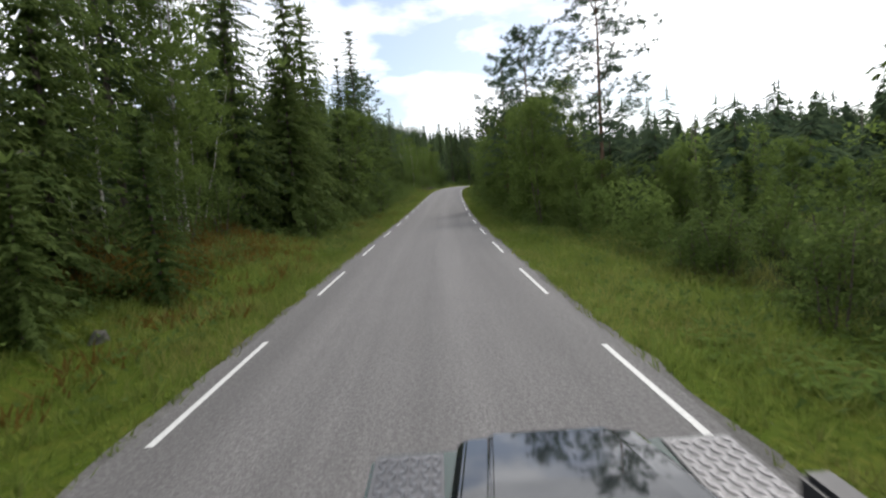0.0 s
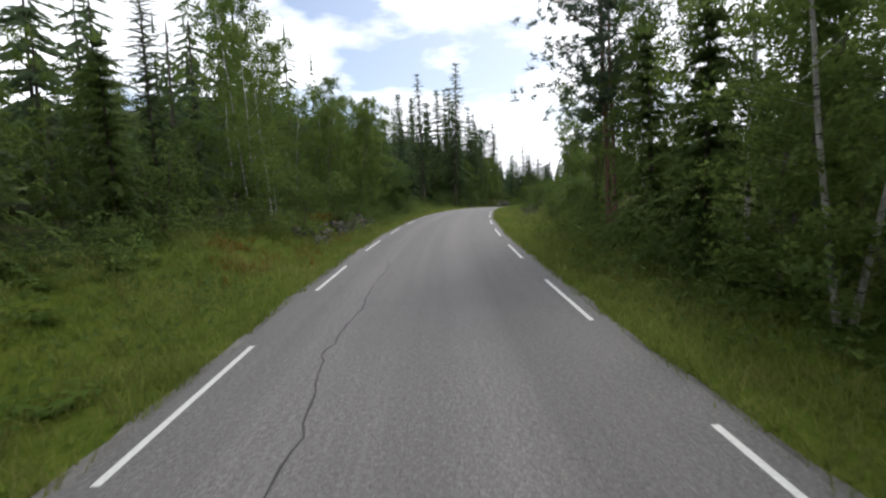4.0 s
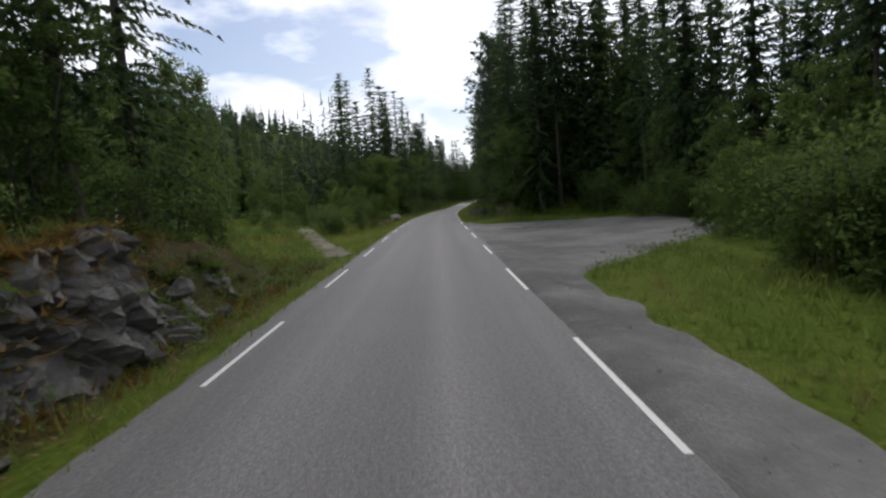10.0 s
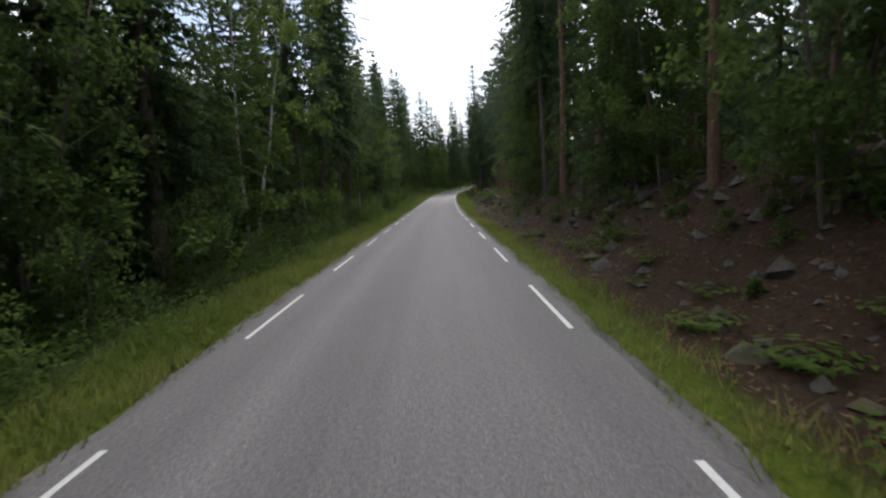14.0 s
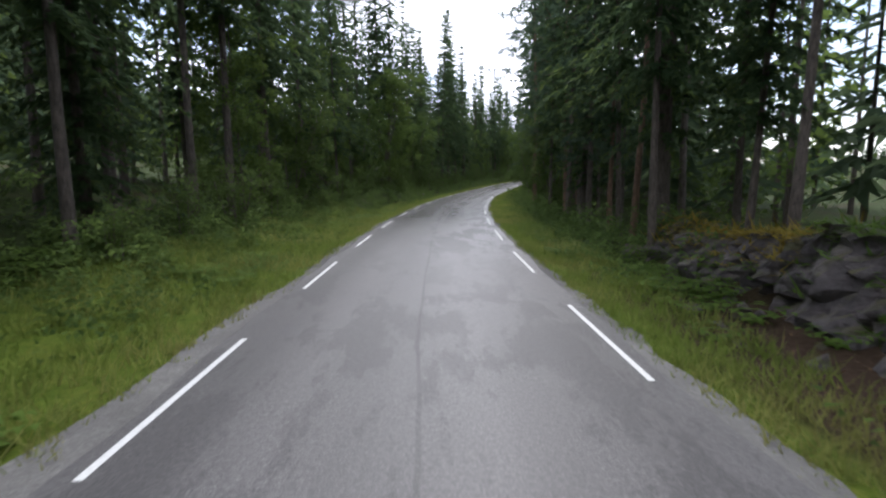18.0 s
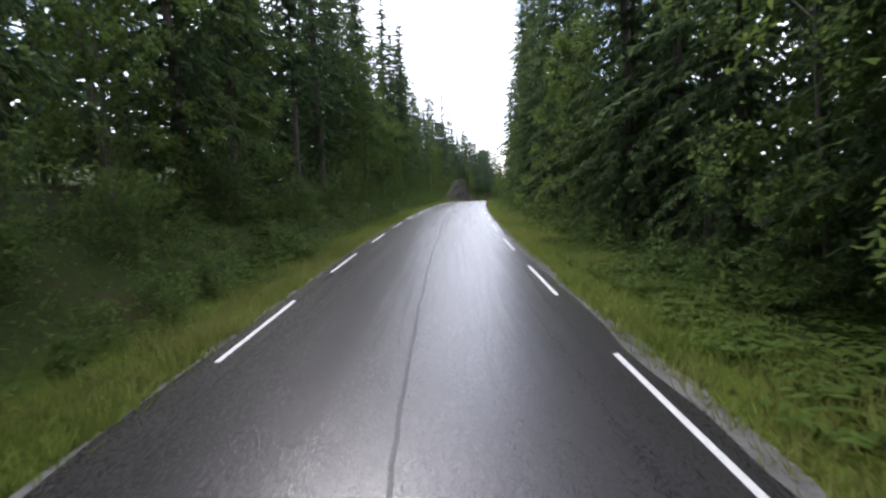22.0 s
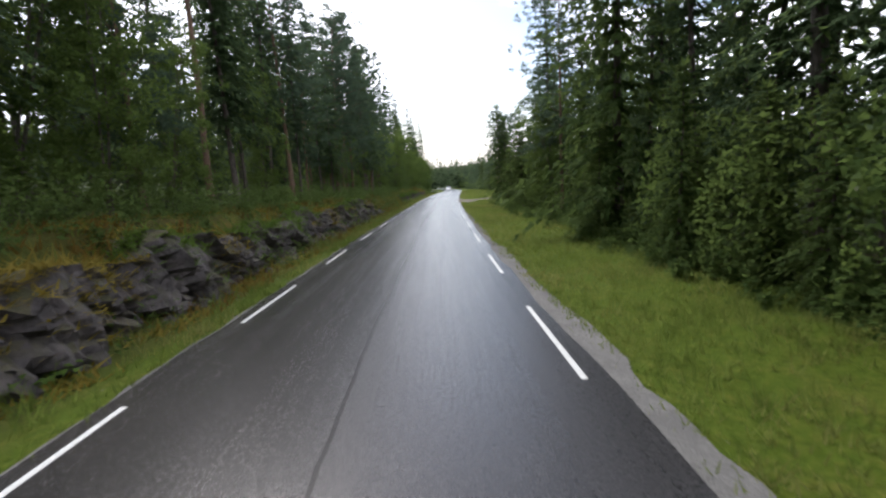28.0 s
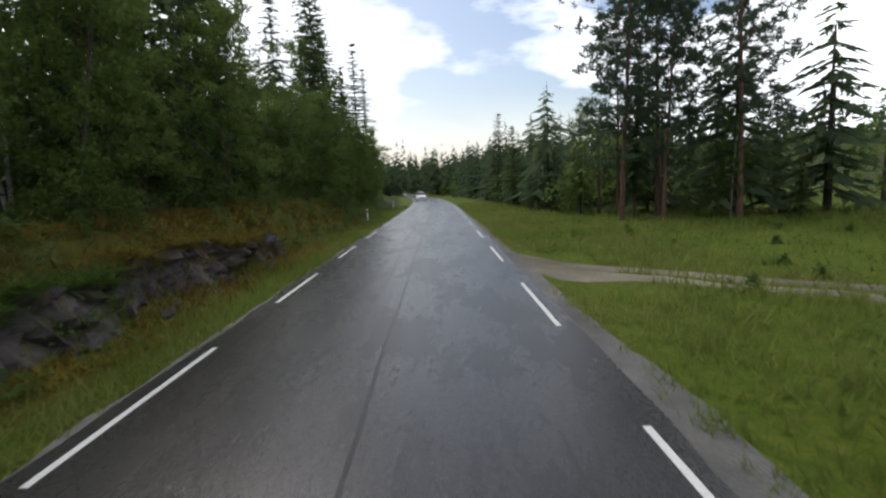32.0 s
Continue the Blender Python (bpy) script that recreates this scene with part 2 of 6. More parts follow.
    col = mix(n, l, calc(n, l, "MULTIPLY", patch, 0.55), col, (0.012, 0.012, 0.013))
    l.new(col, b.inputs["Base Color"])
    rough = calc(n, l, "MULTIPLY_ADD", damp, -0.53, 0.72)
    rough = calc(n, l, "MULTIPLY_ADD", grain, 0.18, calc(n, l, "SUBTRACT", rough, calc(n, l, "MULTIPLY", track, 0.02)))
    lane = calc(n, l, "MULTIPLY", calc(n, l, "LESS_THAN", d, wander), late.outputs["Result"])
    rough = calc(n, l, "SUBTRACT", rough, calc(n, l, "MULTIPLY", lane, 0.015))
    rough = calc(n, l, "ADD", rough, calc(n, l, "ADD", calc(n, l, "MULTIPLY", patch, 0.08), calc(n, l, "MULTIPLY", seam, 0.02)))
    l.new(rough, b.inputs["Roughness"])
    l.new(calc(n, l, "MULTIPLY_ADD", calc(n, l, "MAXIMUM", seam, patch), -0.2, calc(n, l, "MULTIPLY_ADD", damp, -0.14, 0.5)), b.inputs["Specular IOR Level"])
    rough = calc(n, l, "MULTIPLY_ADD", calc(n, l, "SUBTRACT", streak, 0.5), 0.10, rough)
    l.new(rough, b.inputs["Roughness"])
    bump(n, l, b, grain, 0.6, 0.007)
    return m


def ground_material():
    """Grass verge, heath and forest litter by distance from the road, mottled."""
    m, n, l, b = material("forest_ground")
    uv = n.new("ShaderNodeUVMap")
    uv.uv_map = "way"
    sep = n.new("ShaderNodeSeparateXYZ")
    l.new(uv.outputs["UV"], sep.inputs[0])
    d = calc(n, l, "ABSOLUTE", sep.outputs["Y"])
    vec = uv.outputs["UV"]
    big = noise_node(n, l, 0.22, 6, 0.65, vec)
    fine = noise_node(n, l, 7, 6, 0.75, vec)
    grass = ramp(n, l, fine, (0.25, (0.024, 0.040, 0.004)), (0.5, (0.058, 0.088, 0.008)), (0.8, (0.12, 0.125, 0.020)))
    litter = ramp(n, l, fine, (0.25, (0.018, 0.012, 0.007)), (0.55, (0.052, 0.034, 0.017)), (0.8, (0.105, 0.068, 0.034)))
    grass = mix(n, l, ramp(n, l, noise_node(n, l, 1.3, 5, 0.7, vec), (0.45, grey(0)), (0.68, grey(0.7))), grass, mix(n, l, 1.0, grass, (1.5, 1.15, 1.8), "MULTIPLY"))
    moss = ramp(n, l, fine, (0.3, (0.014, 0.024, 0.006)), (0.7, (0.044, 0.060, 0.014)))
    woods = mix(n, l, ramp(n, l, big, (0.32, grey(0)), (0.48, grey(1))), litter, moss)
    edge = calc(n, l, "ADD", d, calc(n, l, "MULTIPLY", calc(n, l, "SUBTRACT", big, 0.5), 7.0))
    e = n.new("ShaderNodeMapRange")
    e.inputs["From Min"].default_value, e.inputs["From Max"].default_value = 6.5, 9.0
    l.new(edge, e.inputs["Value"])
    col = mix(n, l, e.outputs["Result"], grass, woods)
    pillow = ramp(n, l, noise_node(n, l, 2.2, 6, 0.7, vec), (0.32, (0.030, 0.038, 0.008)), (0.52, (0.085, 0.078, 0.014)), (0.72, (0.170, 0.120, 0.030)))
    for key, c in (("forest_floor", woods), ("mossy", pillow), ("meadow", grass), ("soil", ramp(n, l, fine, (0.25, (0.012, 0.008, 0.005)), (0.55, (0.046, 0.030, 0.019)), (0.85, (0.115, 0.080, 0.052))))):
        at = n.new("ShaderNodeAttribute")
        at.attribute_name = key
        col = mix(n, l, at.outputs["Fac"], col, c)
    l.new(col, b.inputs["Base Color"])
    b.inputs["Roughness"].default_value = 0.95
    b.inputs["Specular IOR Level"].default_value = 0.08
    bump(n, l, b, fine, 0.8, 0.08)
    return m


def gravel_material(name, a, c, scale=38):
    m, n, l, b = material(name)
    vec = place_vec(n)
    vo = n.new("ShaderNodeTexVoronoi")
    vo.inputs["Scale"].default_value = scale
    l.new(vec, vo.inputs["Vector"])
    f = noise_node(n, l, 1.1, 6, 0.7, vec)
    col = mix(n, l, ramp(n, l, f, (0.36, grey(0)), (0.64, grey(1))), mix(n, l, vo.outputs["Color"], a, c), tuple(v * 0.55 for v in a))
    wide = ramp(n, l, noise_node(n, l, 0.22, 5, 0.65, vec), (0.38, grey(0.62)), (0.62, grey(1.12)))
    col = mix(n, l, 1.0, col, wide, "MULTIPLY")
    l.new(col, b.inputs["Base Color"])
    b.inputs["Roughness"].default_value = 0.92
    b.inputs["Specular IOR Level"].default_value = 0.2
    bump(n, l, b, vo.outputs["Distance"], 0.7, 0.02)
    return m


def rock_material(name="grey_rock", cover=0.75, a=(0.018, 0.015, 0.015), c=(0.205, 0.172, 0.168)):
    m, n, l, b = material(name)
    vec = place_vec(n)
    f = noise_node(n, l, 1.3, 10, 0.72, vec)
    g = noise_node(n, l, 9, 6, 0.7, vec)
    col = ramp(n, l, f, (0.33, a), (0.55, tuple(v * 0.5 for v in c)), (0.72, c))
    col = mix(n, l, ramp(n, l, g, (0.3, grey(0)), (0.7, grey(0.55))), col, (0.055, 0.050, 0.047))
    geo = n.new("ShaderNodeNewGeometry")
    sep = n.new("ShaderNodeSeparateXYZ")
    l.new(geo.outputs["Normal"], sep.inputs[0])
    up = calc(n, l, "MULTIPLY", ramp(n, l, sep.outputs["Z"], (0.60, grey(0)), (0.85, grey(1))), ramp(n, l, noise_node(n, l, 0.9, 6, 0.6, vec), (0.38, grey(0)), (0.52, grey(1))))
    col = mix(n, l, calc(n, l, "MULTIPLY", up, cover), col, mix(n, l, noise_node(n, l, 2.3, 4, 0.6, vec), (0.028, 0.044, 0.008), (0.095, 0.072, 0.016)))
    l.new(col, b.inputs["Base Color"])
    b.inputs["Roughness"].default_value = 0.88
    vo = n.new("ShaderNodeTexVoronoi")
    vo.feature, vo.distance = "F1", "CHEBYCHEV"
    vo.inputs["Scale"].default_value = 2.6
    wv = n.new("ShaderNodeMapping")
    wv.inputs["Rotation"].default_value, wv.inputs["Scale"].default_value = (0.3, 0.5, 0.2), (1.0, 1.0, 1.7)
    l.new(vec, wv.inputs["Vector"])
    l.new(wv.outputs["Vector"], vo.inputs["Vector"])
    bump(n, l, b, calc(n, l, "ADD", g, calc(n, l, "MULTIPLY", vo.outputs["Distance"], 1.6)), 0.9, 0.09)
    return m


def plain(name, colour, rough=0.5, metal=0.0, grain=0.15, scale=12):
    m, n, l, b = material(name)
    f = noise_node(n, l, scale, 5, 0.6, place_vec(n))
    col = mix(n, l, calc(n, l, "MULTIPLY", f, grain * 2), colour, tuple(v * 0.45 for v in colour))
    l.new(col, b.inputs["Base Color"])
    l.new(calc(n, l, "MULTIPLY_ADD", f, 0.18, rough - 0.08), b.inputs["Roughness"])
    b.inputs["Metallic"].default_value = metal
    return m


ASPHALT = road_material()
GROUND = ground_material()
GRAVEL = gravel_material("grey_gravel", (0.200, 0.193, 0.180), (0.100, 0.096, 0.089))
TRACK_GRAVEL = gravel_material("track_gravel", (0.225, 0.20, 0.145), (0.12, 0.105, 0.07), 30)
ROCK = rock_material()
PALE_ROCK = rock_material("pale_rock", 0.35, (0.05, 0.047, 0.044), (0.30, 0.285, 0.26))
LINE_PAINT = plain("line_paint", (0.66, 0.66, 0.63), 0.6, 0, 0.45, 22)


# ---- the lie of the road ----
WAY = np.arange(-60.0, 960.0, 1.0)
_st = START + STEP * np.arange(len(CURVE))
_turn = np.interp(WAY, _st, CURVE) * 1e-3
_slope = np.interp(WAY, _st, GRADE) * 1e-3
_turn[WAY > 905] = 0
_slope[WAY < -23] = 0


def summed(v):
    c = np.concatenate([[0], np.cumsum((v[1:] + v[:-1]) / 2)])
    return c - c[60]


HEAD = summed(_turn)
WX, WY, WZ = summed(-np.sin(HEAD)), summed(np.cos(HEAD)), summed(_slope)
ASPHALT_HALF = LINES / 2 + 0.24


def way_at(s):
    return (float(np.interp(s, WAY, WX)), float(np.interp(s, WAY, WY)), float(np.interp(s, WAY, WZ)), float(np.interp(s, WAY, HEAD)))


def smooth(v):
    v = min(1.0, max(0.0, v))
    return v * v * (3 - 2 * v)


# banks beside the road: station, height of the bank, where it starts, how wide it rises
LEFT_BANK = [(-60, 0.9, 4.5, 6), (60, 1.2, 5, 6), (100, 0.9, 4.5, 4), (118, 0.8, 4.2, 3), (130, 0.4, 5, 8), (150, 0.5, 5, 8),
             (166, 0.8, 4.5, 5), (196, 1.3, 4.4, 4), (203, 1.9, 4.5, 1.8), (219, 2.1, 4.5, 1.5), (226, 1.3, 4.6, 1.8), (234, 0.3, 5, 6), (280, -0.2, 4.5, 5), (300, -0.5, 5, 5),
             (385, -0.2, 5, 5), (400, 0.5, 5, 6), (450, 1.2, 3.7, 4.5), (540, 1.6, 3.7, 4.5), (570, 1.9, 4.8, 4), (584, 1.6, 5.4, 2.2), (594, 2.5, 5.5, 2.0),
             (604, 4.9, 5.5, 2.0), (609, 5.0, 5.5, 2.0), (616, 3.6, 5.4, 2.0), (626, 1.7, 4.9, 1.8), (660, 1.5, 4.9, 1.8), (668, 1.3, 3.8, 3.6), (690, 1.3, 3.8, 3.6), (698, 1.4, 5.1, 1.8), (738, 1.5, 5.1, 2.0), (780, 1.2, 5, 4), (960, 0.6, 5, 5)]
RIGHT_BANK = [(-60, -0.2, 3.8, 4), (0, -0.7, 3.8, 4), (45, -0.6, 3.8, 4), (90, -0.2, 4, 4), (120, 0.5, 4, 3), (128, 1.3, 4.4, 5), (142, 1.4, 4.4, 5), (152, 0.1, 4, 5),
              (205, -0.2, 4, 5), (255, -0.1, 4, 5), (259, 1.3, 6.0, 1.8), (270, 1.7, 6.0, 2.5), (278, 2.2, 4.5, 4.5), (290, 2.6, 4.4, 5), (345, 2.1, 4.2, 5),
              (362, 1.1, 4.6, 3), (368, 1.1, 6.1, 2.2), (404, 1.2, 6.1, 2), (416, -0.3, 4, 4), (600, -0.3, 6, 4), (680, -0.3, 6, 4), (960, -0.1, 6, 5)]
_LB, _RB = np.array(LEFT_BANK), np.array(RIGHT_BANK)


def bank(s, d):
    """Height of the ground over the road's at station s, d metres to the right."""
    a = abs(d)
    b = _LB if d < 0 else _RB
    top, start, wide = (float(np.interp(s, b[:, 0], b[:, i])) for i in (1, 2, 3))
    h = -0.05 - 0.16 * smooth((a - 2.9) / 0.9) + (top + 0.16) * smooth((a - start) / wide)
    if a > 9:
        h += (0.10 if d < 0 else 0.03) * (a - 9)
    if a > 60:
        h += 0.10 * (a - 60)
    if d < -45:
        h += 26 * smooth((a - 45) / 80) * smooth((s - 220) / 70) * smooth((540 - s) / 70)
    if a > 3.2:
        calm = 1.0 - 0.9 * smooth((s - 200) / 8) * smooth((264 - s) / 8) * smooth((26 - d) / 6) if d > 0 else 1.0
        h += calm * min(1.0, (a - 3.2) / 3) * (0.22 * noise.noise((s * 0.35, d * 0.35, 3)) + 0.5 * min(1, a / 14) * noise.noise((s * 0.07, d * 0.09, 9)))
    return h


def spot(s, d, up=0.0):
    """The place on the ground at station s, d metres to the right of the road's middle."""
    x, y, z, a = way_at(s)
    return Vector((x + d * math.cos(a), y + d * math.sin(a), z + bank(s, d) + up))


def level(s, d, up=0.0):
    """The same on the road's own level."""
    x, y, z, a = way_at(s)
    return Vector((x + d * math.cos(a), y + d * math.sin(a), z + up))


def mesh_object(name, verts, faces, mat, parent=None, uvs=None, smooth_faces=True, label=""):
    me = bpy.data.meshes.new(name)
    me.from_pydata([tuple(v) for v in verts], [], faces)
    if uvs is not None:
        layer = me.uv_layers.new(name="way")
        idx = np.zeros(len(me.loops), dtype=np.int32)
        me.loops.foreach_get("vertex_index", idx)
        layer.data.foreach_set("uv", np.asarray(uvs, dtype=np.float32)[idx].ravel())
    if smooth_faces:
        me.polygons.foreach_set("use_smooth", [True] * len(me.polygons))
    me.materials.append(mat)
    me.update()
    ob = new(name, me)
    if parent is not None:
        ob.parent = parent
    return tagged(ob, label)


def part(name, bm, mat, parent, label=""):
    me = bpy.data.meshes.new(name)
    bm.to_mesh(me)
    bm.free()
    me.materials.append(mat)
    ob = new(name, me)
    ob.parent = parent
    return tagged(ob, label)


def strip(stations, offsets, height, wobble=0.0, seed=0):
    """A band along the road: vertices, faces and way coordinates."""
    verts, uvs, faces = [], [], []
    m = len(offsets)
    for i, s in enumerate(stations):
        for j, d in enumerate(offsets):
            dd = d
            if wobble and j in (0, m - 1) and abs(d) > 2.5:
                dd += wobble * (noise.noise((s * 0.6, d, seed)) + 0.6 * noise.noise((s * 2.3, d, seed + 5)))
            verts.append(level(s, dd, height(s, dd)))
            uvs.append((s, dd))
            if i and j:
                k = i * m + j
                faces.append((k - m - 1, k - m, k, k - 1))
    return verts, faces, uvs


# ground: one sheet, fine near the road, spread to the horizon
offs = [2.6, 3.0, 3.4, 3.8, 4.2, 4.6, 5.0, 5.5, 6.0, 6.6, 7.3, 8.2, 9.4, 11, 13, 16, 20, 26, 34, 45, 60, 80, 110, 150]
offs = [-v for v in reversed(offs)] + [-1.3, 0, 1.3] + offs
stations = list(np.arange(-58, 780, 1.25)) + list(np.arange(780, 955, 6.0))
gv, gu, gf = [], [], []
gm = len(offs) + 4
mid = Vector((WX.mean(), WY.mean(), 0))
for i, s in enumerate(stations):
    row = [spot(s, d) for d in offs]
    left, right = row[0], row[-1]
    ring = []
    for p, sgn in ((left, -1), (right, 1)):
        x, y, z, a = way_at(s)
        side = Vector((math.cos(a), math.sin(a), 0)) * sgn
        away = (p - mid)
        away.z = 0
        way = (side * 0.4 + away.normalized() * 0.6).normalized() if away.dot(side) > 0 else away.normalized()
        if away.dot(side) <= 0:
            way = side
        near = p + way * (60 if away.dot(side) <= 0 else 300)
        far = p + way * (80 if away.dot(side) <= 0 else 3500)
        near.z, far.z = p.z + 8 + 10 * noise.noise((near.x * 0.004, near.y * 0.004, 2)), p.z + 2
        ring.append((near, far))
    allrow = [ring[0][1], ring[0][0]] + row + [ring[1][0], ring[1][1]]
    gv += allrow
    gu += [(s, d) for d in [-900, -400] + offs + [400, 900]]
    if i:
        for j in range(1, gm):
            k = i * gm + j
            gf.append((k - gm - 1, k - gm, k, k - 1))
# close the far end out to the horizon
base = len(gv)
x, y, z, a = way_at(952)
last = (len(stations) - 1) * gm
for j in range(gm):
    p = gv[last + j]
    gv.append(p + Vector((-math.sin(a), math.cos(a), 0)) * 2500 + (p - Vector((x, y, p.z))) * 0.4)
    gu.append((3000, gu[last + j][1]))
    if j:
        gf.append((last + j - 1, last + j, base + j, base + j - 1))
ground = mesh_object("ground", gv, gf, GROUND, uvs=gu)
cover = ground.data.attributes
for key in ("soil", "meadow", "forest_floor", "mossy"):
    cover.new(key, "FLOAT", "POINT")
cover["soil"].data.foreach_set("value", [max(smooth((s - 262) / 8) * smooth((412 - s) / 10) * smooth((d - 3.2) / 0.7), 0.75 * smooth((s - 120) / 5) * smooth((152 - s) / 5) * smooth((d - 4.4) / 0.7) * smooth((15 - d) / 3), 0.8 * smooth((s - 180) / 6) * smooth((234 - s) / 4) * smooth((-d - 3.3) / 0.9), 0.35 * smooth((s - 584) / 5) * smooth((640 - s) / 6) * smooth((-d - 3.2) / 0.8)) if abs(d) < 40 else 0.0 for s, d in gu])
cover["forest_floor"].data.foreach_set("value", [max(smooth((s - 296) / 8) * smooth((590 - s) / 20) * (0.0 if d < 0 and 374 < s < 430 else 1.0), smooth((s - 630) / 8) * (1.0 if d < 0 else 0.0)) * smooth((abs(d) - 4.1) / 0.9) for s, d in gu])
cover["mossy"].data.foreach_set("value", [0.85 * max(smooth((s - 628) / 6) * smooth((758 - s) / 8), smooth((s - 279) / 4) * smooth((299 - s) / 4), smooth((s - 255) / 3) * smooth((270 - s) / 3)) * smooth((-d - 3.4) / 0.6) * smooth((d + 11) / 2.5) for s, d in gu])
cover["meadow"].data.foreach_set("value", [max(smooth((s - 672) / 8) * smooth((d - 3) / 2) * smooth((36 - d) / 4), 0.45 * smooth((s - 132) / 5) * smooth((200 - s) / 12) * smooth((-d - 3) / 2) * smooth((82 + d) / 8),
                                     smooth((s - 230) / 5) * smooth((288 - s) / 5) * smooth((-d - 3) / 2) * smooth((28 + d) / 5), smooth((s - 150) / 5) * smooth((262 - s) / 5) * smooth((d - 3) / 2) * smooth((24 - d) / 5)) for s, d in gu])
tagged(ground, "grassy verges and mossy forest floor on both sides of the road", "ground", kind="structure")

road_st = list(np.arange(-58, 950, 1.0))
crown = lambda s, d: 0.02 - 0.008 * abs(d)
rv, rf, ru = strip(road_st, [-ASPHALT_HALF, -1.6, -0.6, 0.4, 1.4, ASPHALT_HALF], crown, 0.09, 1)
road = mesh_object("road", rv, rf, ASPHALT, uvs=ru)
tagged(road, "narrow worn grey asphalt road, damp further on", "road", kind="structure")
# gravel shoulders, wider on the right further on
WIDE = [(-60, 0.06), (300, 0.10), (345, 0.28), (400, 0.22), (480, 0.14), (520, 0.2), (580, 0.42), (640, 0.32), (670, 0.1), (700, 0.4), (760, 0.2), (960, 0.2)]
WIDE_LEFT = [(-60, 0.10), (290, 0.12), (345, 0.4), (395, 0.4), (430, 0.06), (560, 0.02), (960, 0.05)]
for sgn, nm, table in ((-1, 1, WIDE_LEFT), (1, 2, WIDE)):
    tb = np.array(table)
    st = list(np.arange(-58, 780, 0.45))
    vv, ff, uu = [], [], []
    for i, s in enumerate(st):
        w = float(np.interp(s, tb[:, 0], tb[:, 1])) * (1 + 0.9 * noise.noise((s * 0.23, 1, nm))) + 0.14 * noise.noise((s * 0.9, 4, nm)) + 0.07 * noise.noise((s * 2.7, 8, nm))
        for d in (ASPHALT_HALF - 0.3, ASPHALT_HALF + 0.02, ASPHALT_HALF + 0.05 + max(0.0, w)):
            vv.append(level(s, sgn * d, -0.012 - 0.06 * max(0, d - 2.65) + 0.01 * noise.noise((s, d, 1))))
            uu.append((s, sgn * d))
        if i:
            k = i * 3
            for j in (0, 1):
                q = (k - 3 + j, k - 2 + j, k + 1 + j, k + j)
                ff.append(q if sgn > 0 else q[::-1])
    sh = mesh_object("shoulder_%d" % nm, vv, ff, GRAVEL, uvs=uu)
    tagged(sh, "crumbling grey gravel shoulder along the asphalt edge", "road shoulder", kind="structure")


def dash_mesh():
    bm = bmesh.new()
    bmesh.ops.create_grid(bm, x_segments=1, y_segments=3, size=0.5)
    for v in bm.verts:
        v.co = Vector((v.co.x * 0.072, v.co.y * 3.45, 0.004))
    ext = bmesh.ops.extrude_face_region(bm, geom=bm.faces[:])
    for g in ext["geom"]:
        if isinstance(g, bmesh.types.BMVert):
            g.co.z += 0.004
    bmesh.ops.recalc_face_normals(bm, faces=bm.faces[:])
    me = bpy.data.meshes.new("edge_line")
    bm.to_mesh(me)
    bm.free()
    me.materials.append(LINE_PAINT)
    return me


DASH = dash_mesh()
shift_at = 23.0 * np.arange(len(SHIFT_LEFT))
for sgn, shift in ((-1, SHIFT_LEFT), (1, SHIFT_RIGHT)):
    for k in range(-3, 118):
        s = 6.9 * k + float(np.interp(6.9 * k, shift_at, shift)) + 1.725
        x, y, z, a = way_at(s)
        ob = new("edge_line", DASH)
        slope = (way_at(s + 1)[2] - way_at(s - 1)[2]) / 2
        ob.parent = road
        p = level(s, sgn * LINES / 2, crown(s, LINES / 2) - 0.003)
        ob.matrix_basis = pose(p.x, p.y, p.z, math.degrees(math.atan(slope)), 0, math.degrees(a))


# ---- plants: mesh makers ----


